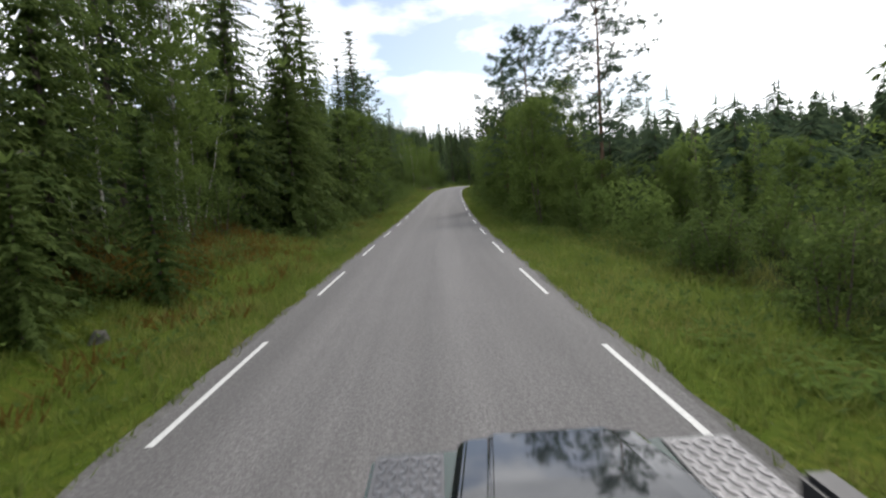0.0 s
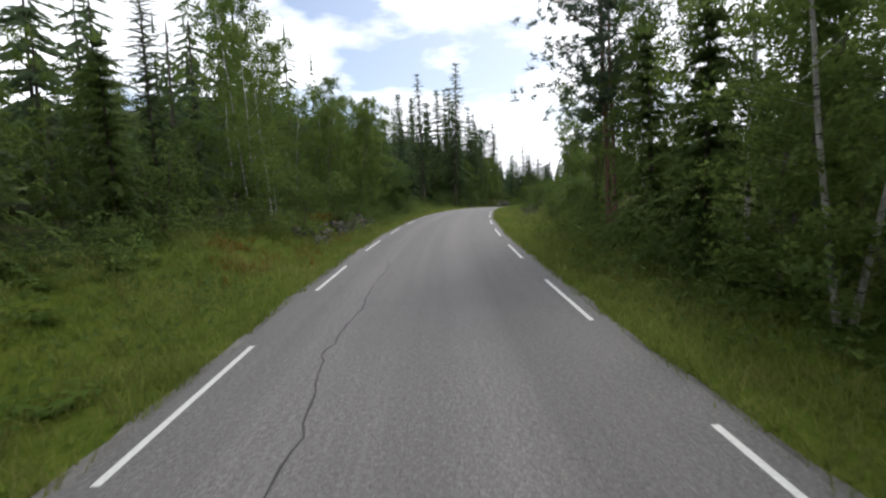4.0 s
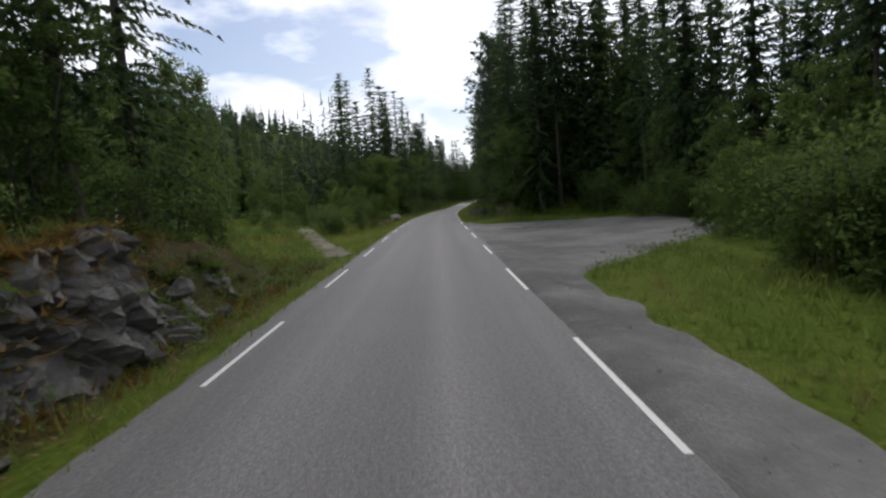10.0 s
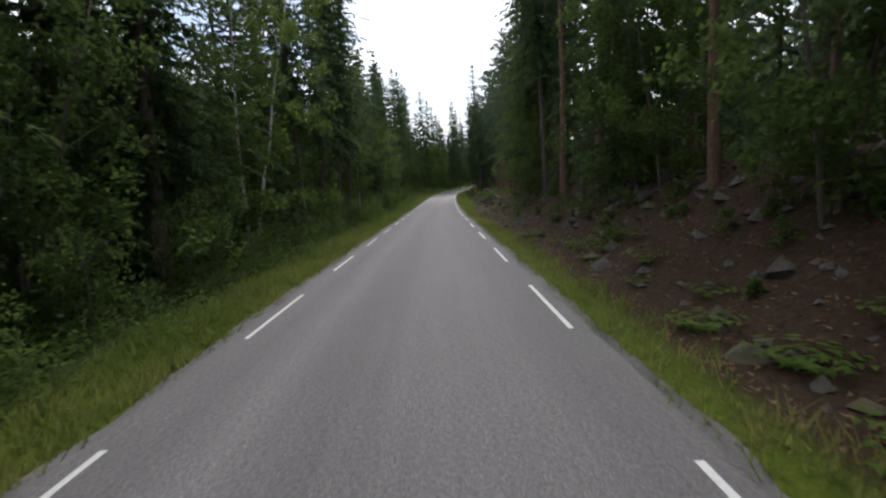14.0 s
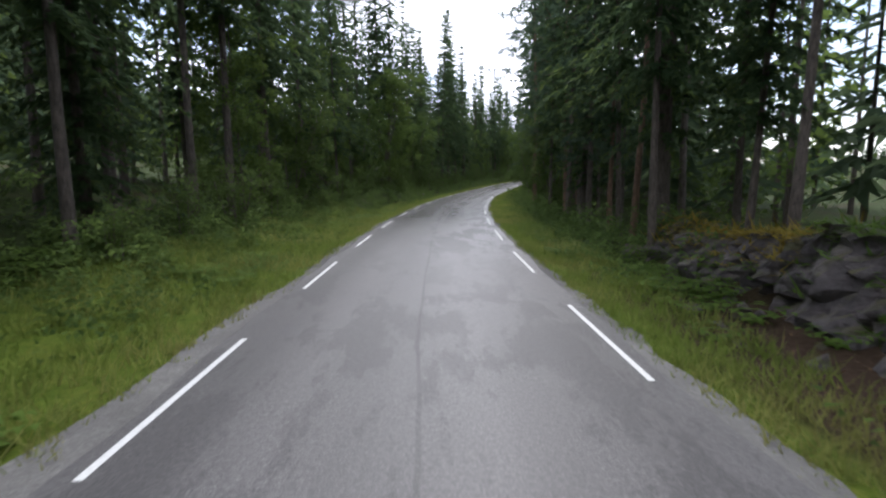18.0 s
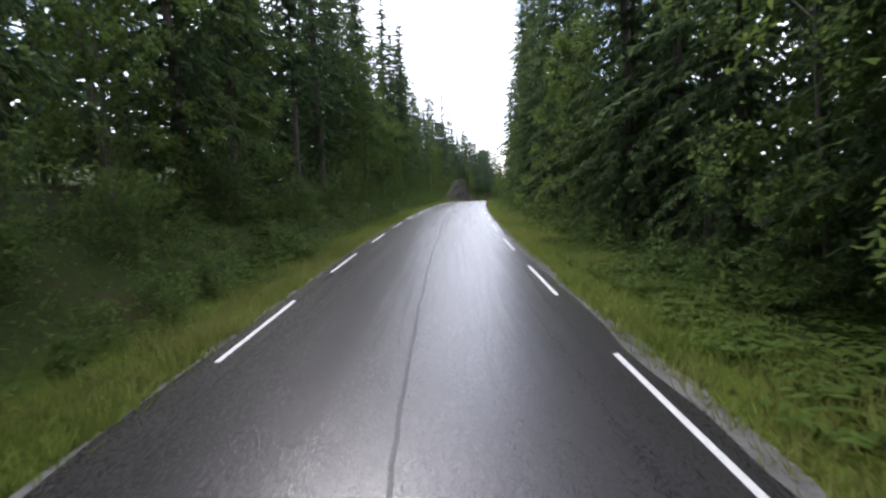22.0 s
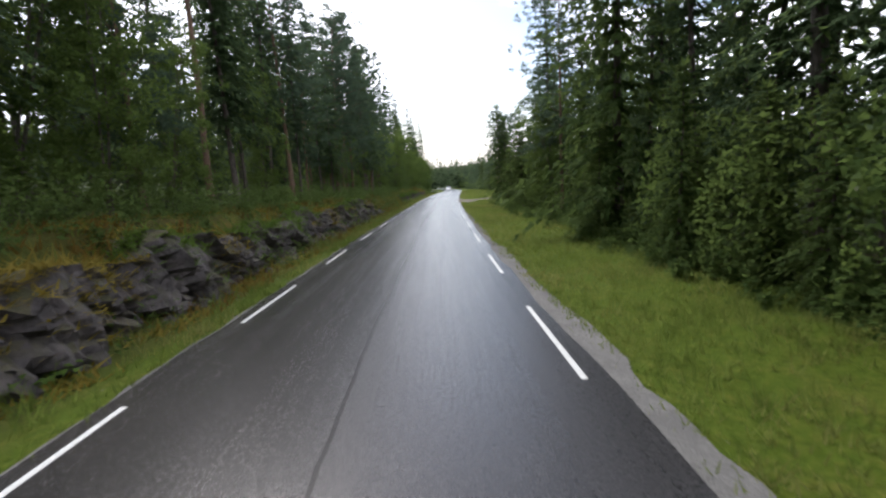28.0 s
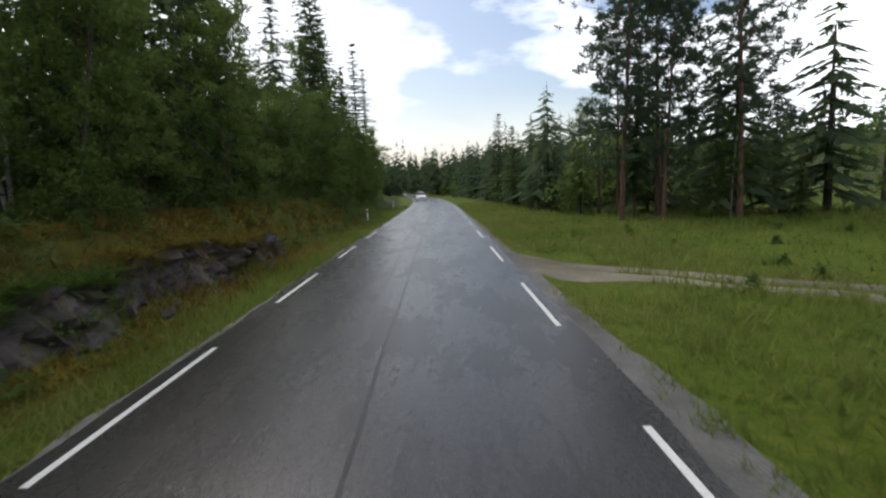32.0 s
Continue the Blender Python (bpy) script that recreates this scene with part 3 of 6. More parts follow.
class Heap:
    """Loose faces collected into one mesh."""

    def __init__(self):
        self.v, self.f, self.light = [], [], []

    def kite(self, p, way, side, length, width, sag=0.0):
        """A small pointed blade of two triangles, folded along its spine."""
        k = len(self.v)
        down = Vector((0, 0, -sag * length))
        mid_ = p + way * (length * 0.45)
        self.v += [p, mid_ + side * width + down * 0.6, p + way * length + down, mid_ - side * width + down * 0.6]
        self.f.append((k, k + 1, k + 2, k + 3))

    def tip(self, *given):
        """A blade of this year's growth, in the second material."""
        self.light.append(len(self.f))
        self.blade(*given)

    def blade(self, p, way, side, length, width, sag=0.0):
        """A narrow pointed blade, one triangle."""
        k = len(self.v)
        self.v += [p + side * width, p - side * width, p + way * length + Vector((0, 0, -sag * length))]
        self.f.append((k, k + 1, k + 2))

    def tri(self, a, b, c):
        k = len(self.v)
        self.v += [a, b, c]
        self.f.append((k, k + 1, k + 2))

    def tube(self, pts, radii, sides=6):
        k = len(self.v)
        for p, r in zip(pts, radii):
            for i in range(sides):
                t = 2 * math.pi * i / sides
                self.v.append(Vector((p[0] + r * math.cos(t), p[1] + r * math.sin(t), p[2])))
        for j in range(len(pts) - 1):
            for i in range(sides):
                a, b = k + j * sides + i, k + j * sides + (i + 1) % sides
                self.f.append((a, b, b + sides, a + sides))
        self.f.append(tuple(k + (len(pts) - 1) * sides + i for i in range(sides)))

    def limb(self, pts, radii, sides, trunk_verts):
        """A branch joined to the trunk's nearest point."""
        k = len(self.v)
        near = min(range(trunk_verts), key=lambda i: (self.v[i] - pts[0]).length_squared)
        self.tube(pts, radii, sides)
        self.f.append((near, k, k + 1))

    def mesh(self, name, mat, smooth_faces=False):
        me = bpy.data.meshes.new(name)
        me.from_pydata([tuple(v) for v in self.v], [], self.f)
        if smooth_faces:
            me.polygons.foreach_set("use_smooth", [True] * len(me.polygons))
        for one in (mat if isinstance(mat, tuple) else (mat,)):
            me.materials.append(one)
        for i in self.light:
            me.polygons[i].material_index = 1
        me.update()
        return me


def turn_vec(a, up=0.0):
    return Vector((math.cos(a) * math.cos(up), math.sin(a) * math.cos(up), math.sin(up)))


def trunk_heap(rng, h, r, lean=0.0, sides=8, crook=0.05):
    hp = Heap()
    pts, rad = [], []
    ox = oy = 0.0
    la = rng.uniform(0, 6.28)
    for i in range(8):
        t = i / 7
        ox += rng.uniform(-1, 1) * crook
        oy += rng.uniform(-1, 1) * crook
        pts.append((ox + lean * h * t * math.cos(la), oy + lean * h * t * math.sin(la), t * h * 0.98 - (0.25 if i == 0 else 0)))
        rad.append(r * (1.25 if i == 0 else 1.0) * (1 - t) ** 0.8 + 0.012)
    hp.tube(pts, rad, sides)
    return hp, pts


def along(pts, z):
    for a, b in zip(pts, pts[1:]):
        if b[2] >= z:
            t = (z - a[2]) / max(b[2] - a[2], 1e-6)
            return Vector((a[0] + (b[0] - a[0]) * t, a[1] + (b[1] - a[1]) * t, z))
    return Vector(pts[-1])


def spruce_meshes(seed, h, r, bare, leaf, whorls=50, boughs=6, sprays=6, thin=1.0, fans=4, fine=0.74, tips=0.34, stem=0.0078):
    """A spruce: a straight trunk and layered drooping boughs, each a feather of small hanging sprays with paler tips."""
    rng = random.Random(seed)
    tr, pts = trunk_heap(rng, h, stem * h + 0.015, 0.0, 8, 0.03)
    cr, bole = Heap(), len(tr.v)
    gap = (h - bare) / whorls
    for w in range(whorls):
        t = (w + rng.uniform(-0.3, 0.3)) / whorls
        z = bare + (h - bare) * max(0.0, t)
        if z > h * 0.985:
            continue
        f = (h - z) / (h - bare)
        reach = r * (0.13 + 0.87 * f ** 0.75) * (0.75 if f > 0.93 else 1.0) * rng.uniform(0.8, 1.12)
        a0 = rng.uniform(0, 6.28)
        for b in range(boughs):
            a = a0 + 6.283 * b / boughs + rng.uniform(-0.4, 0.4)
            if rng.random() > thin:
                continue
            ln = reach * rng.uniform(0.6, 1.12)
            out, side = turn_vec(a), turn_vec(a + 1.5708)
            root = along(pts, min(h * 0.97, max(0.05, z + rng.uniform(-0.3, 0.3) * gap)))
            rise, droop = 0.35 * (1 - f) - 0.02, 0.12 + 0.46 * f
            for k in range(sprays):
                u = (k + 0.5 + rng.uniform(-0.3, 0.3)) / sprays
                p = root + out * (ln * u) + Vector((0, 0, ln * (rise * u - droop * u * u + 0.30 * droop * max(0, u - 0.6))))
                size = fine * (0.17 + 0.19 * ln) * (1.05 - 0.35 * u)
                for q in range(fans):
                    fan = (2 * (q + 0.5) / fans - 1) * 1.15 + rng.uniform(-0.2, 0.2)
                    wv = (out * (0.9 - 0.4 * abs(fan)) + side * fan * 0.9 + Vector((0, 0, rng.uniform(-0.75, 0.08)))).normalized()
                    sd = (wv.cross(Vector((0, 0, 1))) + Vector((0, 0, rng.uniform(-0.55, 0.55)))).normalized()
                    sz = size * rng.uniform(0.65, 1.25)
                    put = cr.tip if u > 0.55 and rng.random() < tips else cr.blade
                    put(p - wv * (sz * 0.15) + side * (rng.uniform(-0.3, 0.3) * size), wv, sd, sz, sz * 0.21, 0.1 + 0.35 * rng.random())
    # dead twigs on the bare part of the stem
    z = 1.2
    while z < bare:
        a, root = rng.uniform(0, 6.28), along(pts, z)
        tr.limb([root, root + turn_vec(a, -0.25) * rng.uniform(0.4, 1.1)], [0.014, 0.005], 3, bole)
        z += rng.uniform(0.12, 0.4)
    for k in range(7):
        cr.kite(Vector((*along(pts, h * 0.97)[:2], h * 0.95 + 0.02 * k)), turn_vec(k * 0.9, 0.9), turn_vec(k * 0.9 + 1.57), 0.5, 0.06)
    return tr.mesh("trunk", SPRUCE_BARK, True), cr.mesh("crown", (leaf, TIP_LEAF))


def pine_meshes(seed, h, r, bare, limbs=26, tufts=7, needles=9):
    """A pine: a tall bare trunk and an open top of limbs with tufts of long needles."""
    rng = random.Random(seed)
    tr, pts = trunk_heap(rng, h, 0.0062 * h + 0.02, 0.01, 8, 0.06)
    cr, bole = Heap(), len(tr.v)
    for i in range(limbs):
        z = bare + (h - bare) * (i + rng.random()) / limbs
        f = (h - z) / (h - bare)
        a = i * 2.4 + rng.uniform(-0.4, 0.4)
        ln = r * (0.25 + 0.75 * math.sin(min(1.0, f * 1.25 + 0.1) * 1.9)) * rng.uniform(0.6, 1.1)
        out = turn_vec(a, 0.35 - 0.45 * f)
        root = along(pts, z)
        tip = root + out * ln + Vector((0, 0, 0.15 * ln))
        tr.limb([root, root.lerp(tip, 0.5) + Vector((0, 0, -0.04 * ln)), tip], [0.035 + 0.012 * ln, 0.03, 0.012], 4, bole)
        for k in range(tufts):
            c = root.lerp(tip, 0.35 + 0.65 * (k + rng.random()) / tufts) + Vector((rng.uniform(-1, 1), rng.uniform(-1, 1), rng.uniform(-0.2, 0.6))) * (0.20 * ln + 0.15)
            for q in range(needles):
                wv = Vector((rng.gauss(0, 1), rng.gauss(0, 1), rng.gauss(0.5, 0.8))).normalized()
                cr.blade(c + wv * 0.05, wv, wv.cross(Vector((rng.random(), rng.random(), rng.random()))).normalized(), rng.uniform(0.18, 0.36), 0.032)
    return tr.mesh("trunk", PINE_BARK, True), cr.mesh("crown", PINE_LEAF)


def leafy_meshes(seed, h, r, bare, limbs, clumps, leaves, size, leaf, bark, stems=1, droop=0.3, spread=0.55):
    """A broad-leaved tree or bush: forked stems, limbs and small leaves hung in clumps."""
    rng = random.Random(seed)
    tr, cr = Heap(), Heap()
    for st in range(stems):
        hh = h * (1.0 if st == 0 else rng.uniform(0.65, 0.98))
        sub, pts = trunk_heap(rng, hh, 0.0042 * h + 0.008, 0.05 if stems == 1 else rng.uniform(0.05, 0.3), 6, 0.05 * h / 8)
        k = len(tr.v)
        off = turn_vec(st * 2.1) * (0.0 if st == 0 else 0.12 * stems * 0.5)
        tr.v += [v + off for v in sub.v]
        tr.f += [tuple(i + k for i in f) for f in sub.f]
        if k:
            tr.f.append((0, k, k + 1))
        bole = len(tr.v)
        pts = [(p[0] + off.x, p[1] + off.y, p[2]) for p in pts]
        n = max(3, limbs // stems)
        for i in range(n):
            u = (i + rng.random()) / n
            z = bare + (hh - bare) * u
            f = 1 - u
            ln = r * (0.30 + 0.70 * math.sin(min(1.0, 0.18 + f) * 2.2)) * rng.uniform(0.55, 1.1)
            a = i * 2.4 + rng.uniform(-0.6, 0.6)
            root = along(pts, min(z, hh * 0.95))
            out = turn_vec(a, 0.75 - 0.4 * f)
            tip = root + out * ln
            tip.z -= droop * ln * 0.5
            if i % (1 if stems == 1 else stems) == 0:
                tr.limb([root, root.lerp(tip, 0.55) + Vector((0, 0, 0.10 * ln)), tip], [0.010 + 0.008 * ln, 0.010, 0.004], 3, bole)
            for c in range(clumps):
                w = 0.25 + 0.75 * (c + rng.random()) / clumps
                ce = root.lerp(tip, w) + Vector((rng.gauss(0, 1), rng.gauss(0, 1), rng.gauss(0, 0.8))) * (0.14 * ln + 0.06)
                for q in range(leaves):
                    p = ce + Vector((rng.gauss(0, 1), rng.gauss(0, 1), rng.gauss(-0.3 * droop, 1.0))) * (spread * 0.42 * (0.3 + 0.12 * r))
                    wv = Vector((rng.gauss(0, 1), rng.gauss(0, 1), rng.gauss(-droop * 2, 0.7))).normalized()
                    sd = wv.cross(Vector((rng.gauss(0, 1), rng.gauss(0, 1), 1.4))).normalized()
                    ls = size * rng.uniform(0.7, 1.35)
                    cr.blade(p, wv, sd, ls, ls * 0.36, 0.1)
    return tr.mesh("trunk", bark, True), cr.mesh("crown", leaf)


KINDS = {}


def kind_of(key, name, label, category, meshes):
    """Keep the meshes, names and tags of one kind of plant."""
    KINDS[key] = (name, label, category, meshes)


kind_of("spruce_tall", "spruce", "tall dark green spruce with drooping boughs at the forest edge", "tree",
        [spruce_meshes(11, 17, 3.0, 0.8, SPRUCE_LEAF, 44, 6, 12, 0.92, 7, 0.47, 0.4), spruce_meshes(12, 15, 2.8, 0.3, SPRUCE_LEAF, 40, 6, 12, 0.92, 7, 0.47, 0.4),
         spruce_meshes(13, 19, 2.8, 2.4, SPRUCE_LEAF, 44, 6, 11, 0.85, 7, 0.47, 0.4), spruce_meshes(16, 13, 2.7, 0.2, SPRUCE_LEAF, 34, 6, 12, 0.95, 7, 0.47, 0.4)])
kind_of("spruce_bare", "bare_stem_spruce", "tall spruce with a bare lower stem among the dense forest", "tree",
        [spruce_meshes(21, 18, 2.8, 4.5, SPRUCE_LEAF, 28, 6, 7, 0.97, 5, 0.70, 0.25, 0.0048), spruce_meshes(22, 20, 3.0, 6.5, SPRUCE_LEAF, 28, 6, 7, 0.97, 5, 0.70, 0.25, 0.0048),
         spruce_meshes(23, 15, 2.6, 3.2, SPRUCE_LEAF, 26, 6, 7, 0.97, 5, 0.70, 0.25, 0.0048)])
kind_of("spruce_young", "young_spruce", "young bright green spruce with boughs down to the grass", "tree",
        [spruce_meshes(31, 5.0, 1.7, 0.1, YOUNG_LEAF, 24, 7, 8, 1.0, 6, 0.52, 0.5), spruce_meshes(32, 7.5, 2.1, 0.15, YOUNG_LEAF, 28, 7, 8, 1.0, 6, 0.52, 0.5)])
kind_of("pine", "pine", "tall pine with reddish bare trunk and open needled crown", "tree",
        [pine_meshes(41, 16, 3.4, 4.5, 52, 14, 17), pine_meshes(42, 18, 2.6, 9.0, 34, 12, 17), pine_meshes(43, 12, 2.4, 2.5, 40, 11, 16)])
kind_of("birch", "birch", "slender white-stemmed birch with light green hanging leaves", "tree",
        [leafy_meshes(51, 11, 2.2, 1.8, 36, 5, 54, 0.105, BIRCH_LEAF, BIRCH_BARK, 1, 0.55),
         leafy_meshes(52, 13, 2.1, 2.6, 38, 5, 54, 0.105, BIRCH_LEAF, BIRCH_BARK, 1, 0.6),
         leafy_meshes(53, 9, 2.1, 0.8, 36, 5, 54, 0.105, BIRCH_LEAF, BIRCH_BARK, 2, 0.4)])
kind_of("leafy", "deciduous_tree", "bushy deciduous tree with dense mid green foliage down to the ground", "tree",
        [leafy_meshes(61, 8, 2.5, 0.3, 44, 5, 64, 0.11, BIRCH_LEAF, STEM_BARK, 2, 0.25),
         leafy_meshes(62, 6.5, 2.2, 0.2, 40, 5, 64, 0.11, SHRUB_LEAF, STEM_BARK, 3, 0.2)])
kind_of("shrub", "shrub", "low leafy green shrub in the roadside grass", "shrub",
        [leafy_meshes(71, 2.4, 1.2, 0.1, 26, 4, 28, 0.09, SHRUB_LEAF, STEM_BARK, 4, 0.1, 0.9),
         leafy_meshes(72, 1.5, 0.9, 0.05, 20, 4, 24, 0.08, SHRUB_LEAF, STEM_BARK, 4, 0.1, 0.9)])
# lighter crowns for trees that stand back from the road
BACK = {"spruce_tall": [spruce_meshes(14, 17, 3.1, 0.8, SPRUCE_LEAF, 36, 6, 6, 1.0, 4, 0.95), spruce_meshes(15, 14, 2.9, 0.4, SPRUCE_LEAF, 32, 6, 6, 1.0, 4, 0.95), spruce_meshes(17, 18, 2.7, 2.6, SPRUCE_LEAF, 36, 6, 6, 0.95, 4, 0.95)],
        "leafy": [leafy_meshes(63, 8, 2.5, 0.3, 40, 4, 24, 0.17, BIRCH_LEAF, STEM_BARK, 2, 0.25), leafy_meshes(64, 6.5, 2.2, 0.2, 38, 4, 24, 0.17, SHRUB_LEAF, STEM_BARK, 2, 0.2)],
        "birch": [leafy_meshes(54, 11, 2.2, 1.8, 34, 4, 24, 0.16, BIRCH_LEAF, BIRCH_BARK, 1, 0.55), leafy_meshes(55, 13, 2.1, 2.6, 36, 4, 24, 0.16, BIRCH_LEAF, BIRCH_BARK, 1, 0.6)],
        "spruce_young": [spruce_meshes(33, 6.0, 1.7, 0.1, YOUNG_LEAF, 26, 6, 6, 1.0, 5, 0.75)]}
COUNT = {}
THICKET, BROAD = {}, {}


def thicket(s, d, size, rng):
    """Leaves of a low bush, gathered with its neighbours."""
    hp = THICKET.setdefault((d > 0, int((s + 100) // 100)), Heap())
    c = spot(s, d, -0.05)
    for q in range(112):
        a, u = rng.uniform(0, 6.28), rng.random()
        q_ = math.sqrt(rng.random()) * (1 - 0.6 * u)
        p = c + Vector((math.cos(a) * q_ * 0.9, math.sin(a) * q_ * 0.9, u * 1.5)) * size
        wv = Vector((rng.gauss(0, 1), rng.gauss(0, 1), rng.gauss(0.1, 0.6))).normalized()
        hp.blade(p, wv, wv.cross(Vector((rng.gauss(0, 1), rng.gauss(0, 1), 1.4))).normalized(), rng.uniform(0.08, 0.17), 0.035, 0.1)


def far_round(hp, p, h, r, rng, n=150, leaf=0.42):
    for i in range(n):
        a, u = rng.uniform(0, 6.28), rng.uniform(-1, 1)
        q = math.sqrt(1 - u * u)
        k = rng.uniform(0.65, 1.05)
        c = p + Vector((math.cos(a) * q * r * k, math.sin(a) * q * r * k, h * 0.56 + u * h * 0.42 * k))
        wv = Vector((rng.gauss(0, 1), rng.gauss(0, 1), rng.gauss(-0.5, 0.7))).normalized()
        hp.blade(c, wv, wv.cross(Vector((rng.random(), rng.random(), 1))).normalized(), leaf, leaf * 0.4, 0.1)


def plant(key, s, d, size=1.0, variant=None, rng=random, group="roadside forest", label=""):
    """One tree or bush, rooted at station s, d metres right of the road."""
    name, text, cat, meshes = KINDS[key]
    if key == "shrub" and COUNT.get(key, 0) >= 288:
        return thicket(s, d, size * 1.2, rng)
    if key == "leafy" and COUNT.get(key, 0) >= 292 and variant is None:
        hp = BROAD.setdefault(int((s + 100) // 100), Heap())
        return far_round(hp, spot(s, d, -0.1), 7.2 * size, 2.2 * size, rng, 620, 0.13)
    if abs(d) > 11.5 and variant is None:
        meshes = BACK.get(key, meshes)
    i = rng.randrange(len(meshes)) if variant is None else variant
    p = spot(s, d, -0.05)
    m = pose(p.x, p.y, p.z, rng.uniform(-2, 2), rng.uniform(-2, 2), rng.uniform(0, 360))
    root = new(name)
    root.empty_display_size = 0.2
    for nm, me in zip(("trunk", "crown"), meshes[i]):
        ob = new(nm, me)
        ob.parent = root
    wide = size * rng.uniform(0.9, 1.15)
    root.matrix_basis = m @ Matrix.Diagonal((wide, wide, size * rng.uniform(0.92, 1.08), 1))
    COUNT[key] = COUNT.get(key, 0) + 1
    return tagged(root, label or text, cat, group)


# ---- the forest: from station, to station, distance of its edge, kinds, size ----
LEFT_WOODS = [(-8, 14, 8.2, "spruce_tall spruce_young spruce_tall leafy", 0.78), (14, 26, 8.8, "birch birch leafy spruce_tall", 0.85),
              (26, 58, 6.8, "spruce_young spruce_tall spruce_tall spruce_young spruce_tall leafy", 1.0),
              (58, 92, 7.6, "spruce_young spruce_young spruce_tall leafy", 0.75), (92, 108, 8.2, "spruce_young leafy spruce_tall", 0.75),
              (108, 140, 6.4, "birch birch leafy birch leafy", 0.95), (170, 203, 5.4, "spruce_tall spruce_bare leafy spruce_bare spruce_tall", 1.05),
              (202, 231, 6.8, "leafy spruce_tall leafy birch spruce_tall", 1.0), (283, 300, 8.2, "leafy leafy leafy spruce_tall", 1.3),
              (300, 334, 6.4, "spruce_tall spruce_tall spruce_bare leafy birch", 1.2), (334, 350, 6.2, "spruce_bare leafy spruce_bare leafy", 1.1), (350, 373, 6.0, "spruce_bare spruce_bare spruce_bare birch", 1.1),
              (373, 394, 7.4, "spruce_bare spruce_bare spruce_bare leafy", 1.2), (394, 404, 8.6, "spruce_tall leafy spruce_tall", 1.15), (404, 452, 7.8, "spruce_tall leafy spruce_bare leafy spruce_bare", 1.2),
              (452, 560, 6.8, "leafy spruce_bare spruce_tall spruce_tall spruce_bare spruce_tall", 1.15), (560, 622, 8.2, "pine birch spruce_bare pine spruce_bare leafy leafy", 0.95),
              (622, 700, 7.6, "leafy pine spruce_bare spruce_bare spruce_bare leafy pine", 1.0), (700, 800, 7.0, "leafy spruce_tall birch leafy spruce_tall leafy", 1.05)]
RIGHT_WOODS = [(-8, 9, 8.2, "spruce_young spruce_young leafy", 0.7), (30, 60, 5.6, "leafy leafy leafy leafy pine", 1.1), (60, 112, 5.7, "leafy birch leafy leafy spruce_young birch pine", 0.85),
               (256, 276, 6.6, "spruce_tall spruce_tall leafy spruce_tall", 1.15), (276, 352, 6.4, "spruce_bare pine spruce_bare spruce_tall leafy spruce_tall", 1.12),
               (352, 404, 10.0, "spruce_bare pine spruce_bare pine", 1.05), (404, 470, 5.6, "spruce_bare leafy spruce_bare spruce_bare pine spruce_tall", 1.15),
               (470, 560, 5.0, "leafy spruce_tall spruce_tall spruce_tall spruce_bare spruce_tall", 1.15), (560, 612, 7.6, "leafy birch spruce_young leafy spruce_tall spruce_young pine", 1.05),
               (612, 624, 7.8, "spruce_young leafy spruce_young birch", 1.0), (624, 664, 7.0, "spruce_tall spruce_young leafy spruce_bare spruce_tall", 1.0), (662, 683, 6.8, "spruce_young leafy spruce_tall spruce_young", 0.8)]
rng = random.Random(5)
for sgn, woods in ((-1, LEFT_WOODS), (1, RIGHT_WOODS)):
    for s0, s1, edge, kinds, size in woods:
        kinds = kinds.split()
        for row in range(2):
            s = s0 + rng.uniform(0, 2)
            while s < s1:
                key = rng.choice(kinds)
                if row and s > 200 and key in ("spruce_young", "leafy", "spruce_tall"):
                    key = "spruce_bare" if 334 < s < 470 else rng.choice(("spruce_bare", "spruce_bare", "spruce_tall"))
                if row and s < 16 and sgn > 0:
                    key = "leafy"
                d = edge + 1.0 + row * 3.2 + rng.uniform(-0.6, 1.5)
                if key == "spruce_tall":
                    d += 0.9
                grow = 1.7 if key == "spruce_young" else 1.0
                plant(key, s, sgn * d, grow * size * rng.uniform(0.78, 1.15), rng=rng)
                s += (2.5 if row == 0 else 5.2) * rng.uniform(0.75, 1.3) * (0.75 if key == "spruce_bare" and row == 0 else 1.0) * (0.85 if sgn < 0 and 560 < s < 700 else 1.0)
        # leafy skirt along the edge
        s = s0 + rng.uniform(0, 4)
        while s < s1:
            if not (sgn > 0 and 268 < s < 404):
                put = plant if COUNT.get("shrub", 0) < 120 else (lambda k_, s_, d_, z_, rng, group: thicket(s_, d_, z_ * 1.2, rng))
                put("shrub", s, sgn * (edge - 0.2 + rng.uniform(-0.7, 0.5)), rng.uniform(0.6, 1.1), rng=rng, group="shrubs along the forest edge")
            s += rng.uniform(3.0, 6.5)

